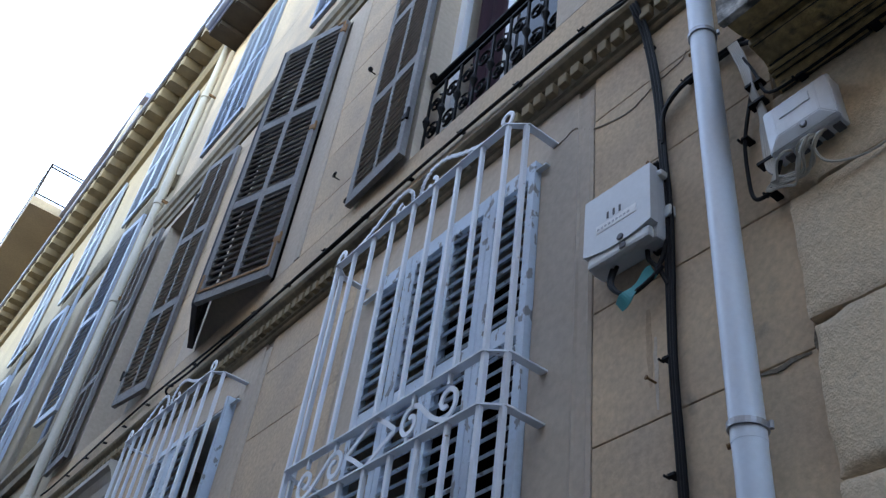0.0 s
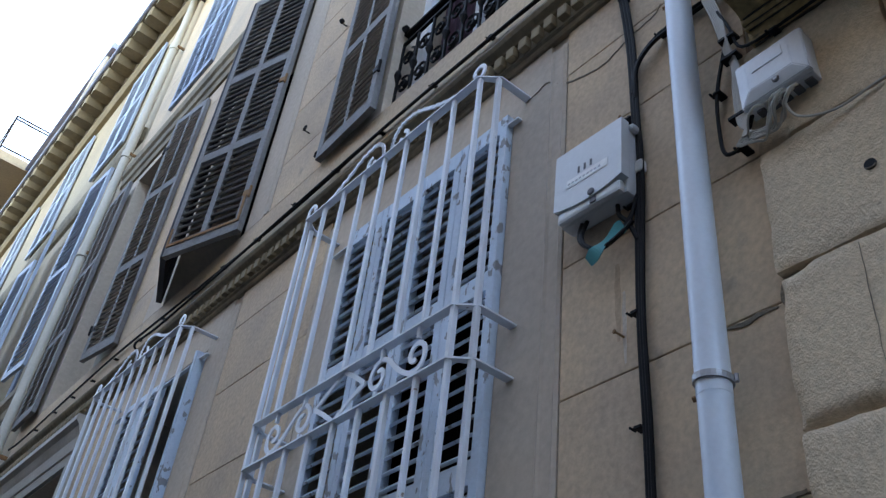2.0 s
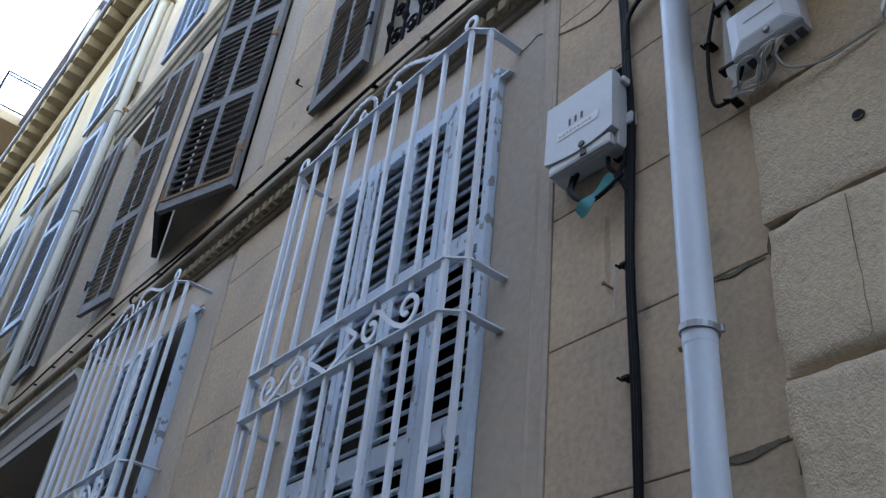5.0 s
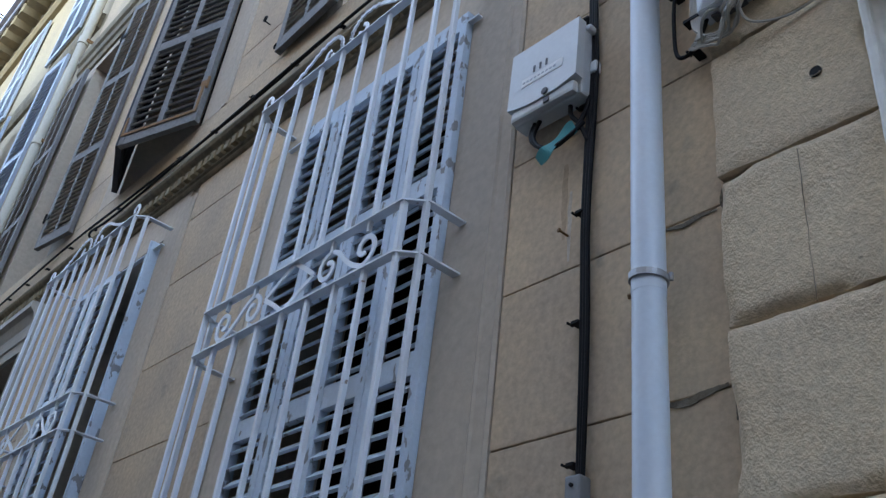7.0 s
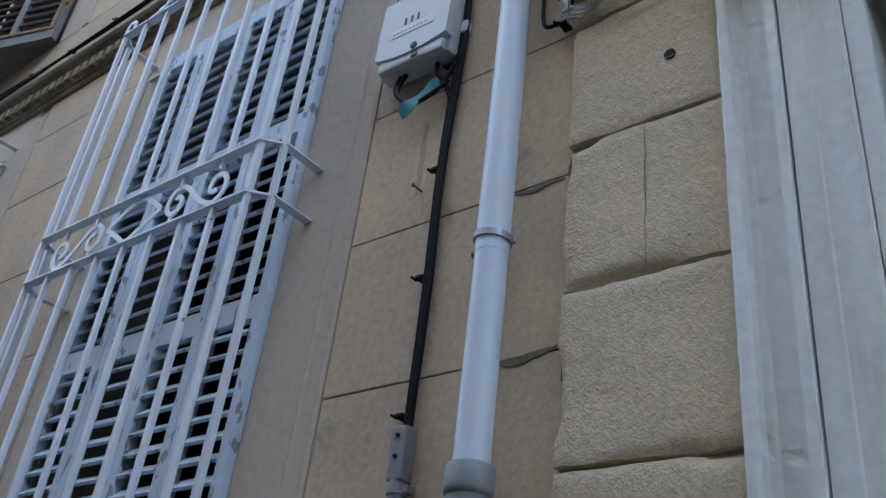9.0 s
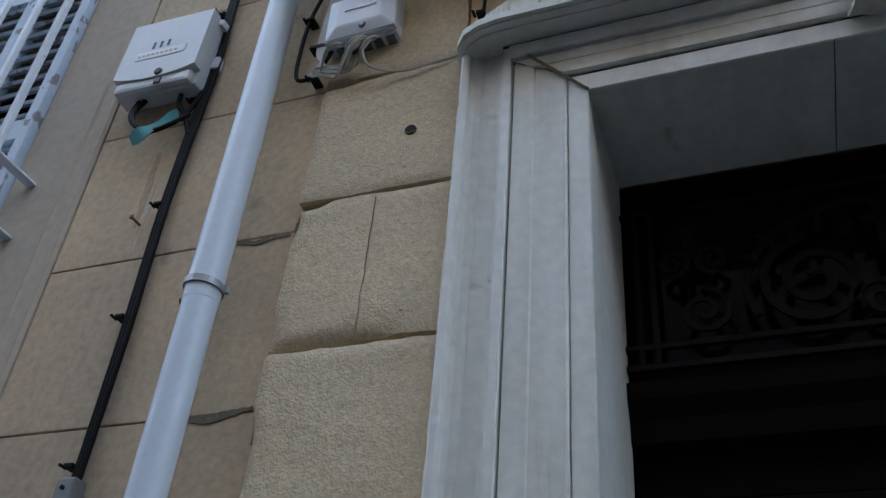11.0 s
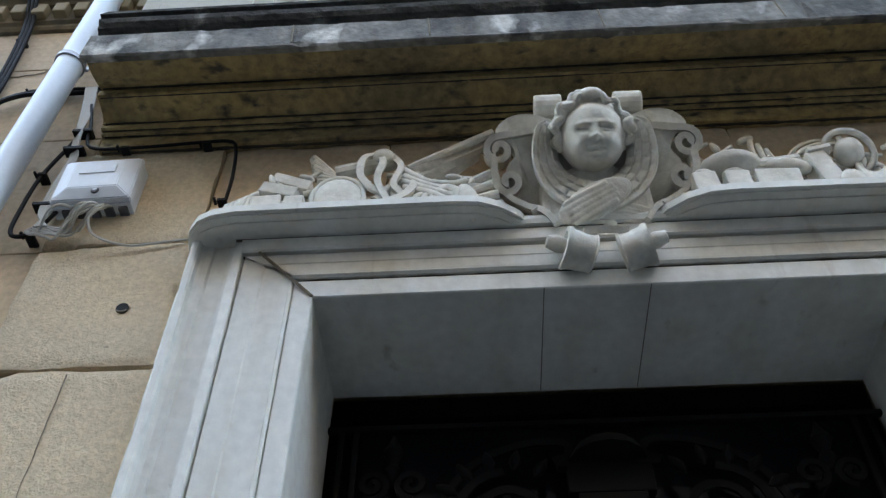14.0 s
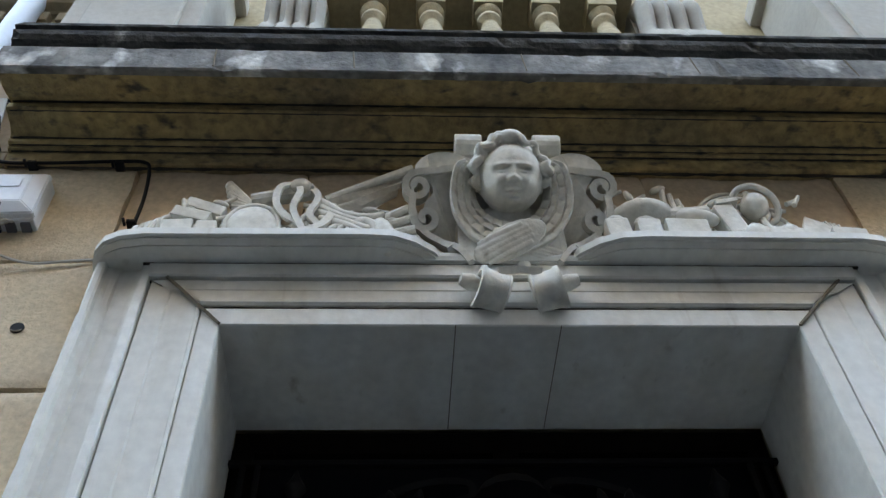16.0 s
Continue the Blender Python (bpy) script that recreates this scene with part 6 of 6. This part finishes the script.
for i in range(15):
    t = i / 14
    col = []
    for j in range(9):
        q = j / 8
        top = Vector((0.525 + 0.20 * t, 0.190 + 0.085 * t, 0.08))
        low = Vector((0.50 + 0.15 * t, 0.055 + 0.035 * t, 0.095))
        p = top.lerp(low, q * (1 - 0.55 * t * t))
        p.z += 0.012 * math.sin(q * 16 + t * 3) * (0.4 + 0.6 * q)
        col.append(bm.verts.new(on_shelf(0.55) @ p))
    grid.append(col)
for i in range(14):
    for j in range(8):
        bm.faces.new((grid[i][j], grid[i + 1][j], grid[i + 1][j + 1], grid[i][j + 1]))
bmesh.ops.solidify(bm, geom=bm.faces[:], thickness=0.02)
part("flag_cloth", bm, CARVED, trophy, smooth=True)
for k in range(4):
    loop("drapery_fold", [(0.51, 0.15 - 0.02 * k, 0.10), (0.57, 0.09 - 0.012 * k, 0.115), (0.63, 0.085 - 0.02 * k, 0.11), (0.66, 0.11 - 0.025 * k, 0.095)], 0.010)
loop("shackle", [(0.585, 0.0, 0.10), (0.59, 0.05, 0.11), (0.615, 0.068, 0.11), (0.64, 0.05, 0.11), (0.642, 0.0, 0.10)], 0.014)
blob("glove", 0.665, 0.03, 0.10, 0.03, 0.06, 0.03, 15)
for k in range(4):
    rod("pan_pipe", (0.66, 0.105 - 0.028 * k, 0.085), (0.725 + 0.008 * k, 0.128 - 0.036 * k, 0.10), 0.0125)
blob("boss", 0.735, 0.055, 0.07, 0.02, 0.018, 0.012)
for k in range(3):
    loop("coil", [(0.535 + 0.02 * k, 0.0, 0.105), (0.54 + 0.02 * k, 0.04, 0.115), (0.565 + 0.018 * k, 0.05, 0.11), (0.575 + 0.018 * k, 0.01, 0.105)], 0.007)

urn = thing("carved_still_life", (-0.09, -1.0, 3.392), "pale carved relief of an urn, books, globe and tools", "stone carving", "door carvings")
M2 = on_shelf(-0.585)
block, rod, loop, blob = trophy_parts(urn, M2)
block("back_slab", 0.36, 0.06, 0.040, 0.60, 0.12, 0.03)
for k in range(24):
    rnd = random.Random(190 + k)
    blob("relief", rnd.uniform(0.10, 0.58), rnd.uniform(0.08, 0.17), 0.060, rnd.uniform(0.014, 0.028), rnd.uniform(0.008, 0.016), 0.014, rnd.uniform(-60, 60))
for k in range(34):
    rnd = random.Random(400 + k)
    s, v, a = rnd.uniform(0.08, 0.60), rnd.uniform(0.06, 0.20), rnd.uniform(-1.2, 1.2)
    if k % 2:
        rod("baton", (s, v, 0.086), (s + 0.045 * math.cos(a), v + 0.04 * math.sin(a), 0.086), 0.007, 0.005)
    else:
        blob("acanthus", s, v, 0.088, 0.020, 0.009, 0.010, math.degrees(a))
part("urn_body", lathe(bm_new(), [(0.04, 0.09), (0.088, 0.115), (0.094, 0.135), (0.090, 0.145), (0.07, 0.165), (0.052, 0.185), (0.040, 0.195), (0.045, 0.202), (0.034, 0.212), (0.014, 0.225), (0.018, 0.240), (0.004, 0.252)], M2 @ Vector((0.175, 0, 0.055)), 22), CARVED, urn, smooth=True)
for k in range(2):
    block("book", 0.095 + 0.075 * k, 0.035, 0.105, 0.058, 0.075, 0.045, 4 - 6 * k)
    blob("book_top", 0.095 + 0.075 * k, 0.075, 0.105, 0.030, 0.018, 0.022)
block("tablet", 0.265, 0.035, 0.105, 0.105, 0.08, 0.04, -2)
rod("cloth_roll", (0.215, 0.105, 0.10), (0.335, 0.115, 0.10), 0.020, 0.024)
blob("cloth", 0.30, 0.095, 0.105, 0.06, 0.022, 0.025, -6)
block("box", 0.385, 0.085, 0.095, 0.052, 0.10, 0.05, 12)
block("box_lid", 0.388, 0.140, 0.098, 0.060, 0.012, 0.055, 12)
for k in range(3):
    rod("hammer_shaft", (0.245 + 0.03 * k, 0.12, 0.07), (0.255 + 0.015 * k, 0.235 - 0.02 * k, 0.075), 0.008)
blob("hammer_head", 0.245, 0.235, 0.075, 0.024, 0.010, 0.012, 20)
for k in range(2):
    loop("chain_arc", [(0.325 + 0.02 * k, 0.12, 0.06), (0.345 + 0.02 * k, 0.185, 0.065), (0.40 + 0.012 * k, 0.222 - 0.012 * k, 0.07), (0.47, 0.222 - 0.014 * k, 0.07), (0.53, 0.205 - 0.01 * k, 0.065)], 0.006)
for k in range(9):
    t = k / 8
    blob("chain_bead", 0.335 + 0.19 * t, 0.13 + 0.085 * math.sin(math.pi * min(1.0, 0.1 + 0.75 * t)), 0.066, 0.008, 0.008, 0.008)
blob("globe", 0.470, 0.150, 0.095, 0.036, 0.036, 0.036)
loop("globe_ring", [(0.470 + 0.056 * math.cos(a), 0.148 + 0.038 * math.sin(a) - 0.012 * math.cos(a), 0.10 + 0.03 * math.sin(a)) for a in [2 * math.pi * k / 14 for k in range(15)]], 0.0085)
rod("globe_stand", (0.485, 0.0, 0.10), (0.477, 0.225, 0.075), 0.009)
block("foot", 0.50, 0.030, 0.10, 0.10, 0.045, 0.045, -3)
blob("pouch", 0.435, 0.035, 0.105, 0.036, 0.034, 0.028)
blob("pouch", 0.52, 0.05, 0.10, 0.03, 0.022, 0.025, 10)
blob("shell", 0.545, 0.10, 0.06, 0.03, 0.045, 0.02, 40)
block("palette", 0.612, 0.070, 0.085, 0.085, 0.11, 0.014, -28, -15)
block("open_book", 0.66, 0.025, 0.10, 0.085, 0.05, 0.05, -5)
for k in range(6):
    rod("brush", (0.655 + 0.003 * k, 0.05, 0.08), (0.628 + 0.010 * k, 0.122 - 0.004 * abs(k - 2), 0.075), 0.004)
for k in range(14):
    rnd = random.Random(k)
    blob("leaf", rnd.uniform(0.06, 0.30), rnd.uniform(0.16, 0.215), 0.045, rnd.uniform(0.012, 0.022), 0.010, 0.012, rnd.uniform(0, 180))
blob("tassel", 0.045, 0.06, 0.08, 0.012, 0.055, 0.014)
blob("tassel", 0.055, 0.125, 0.08, 0.016, 0.016, 0.014)
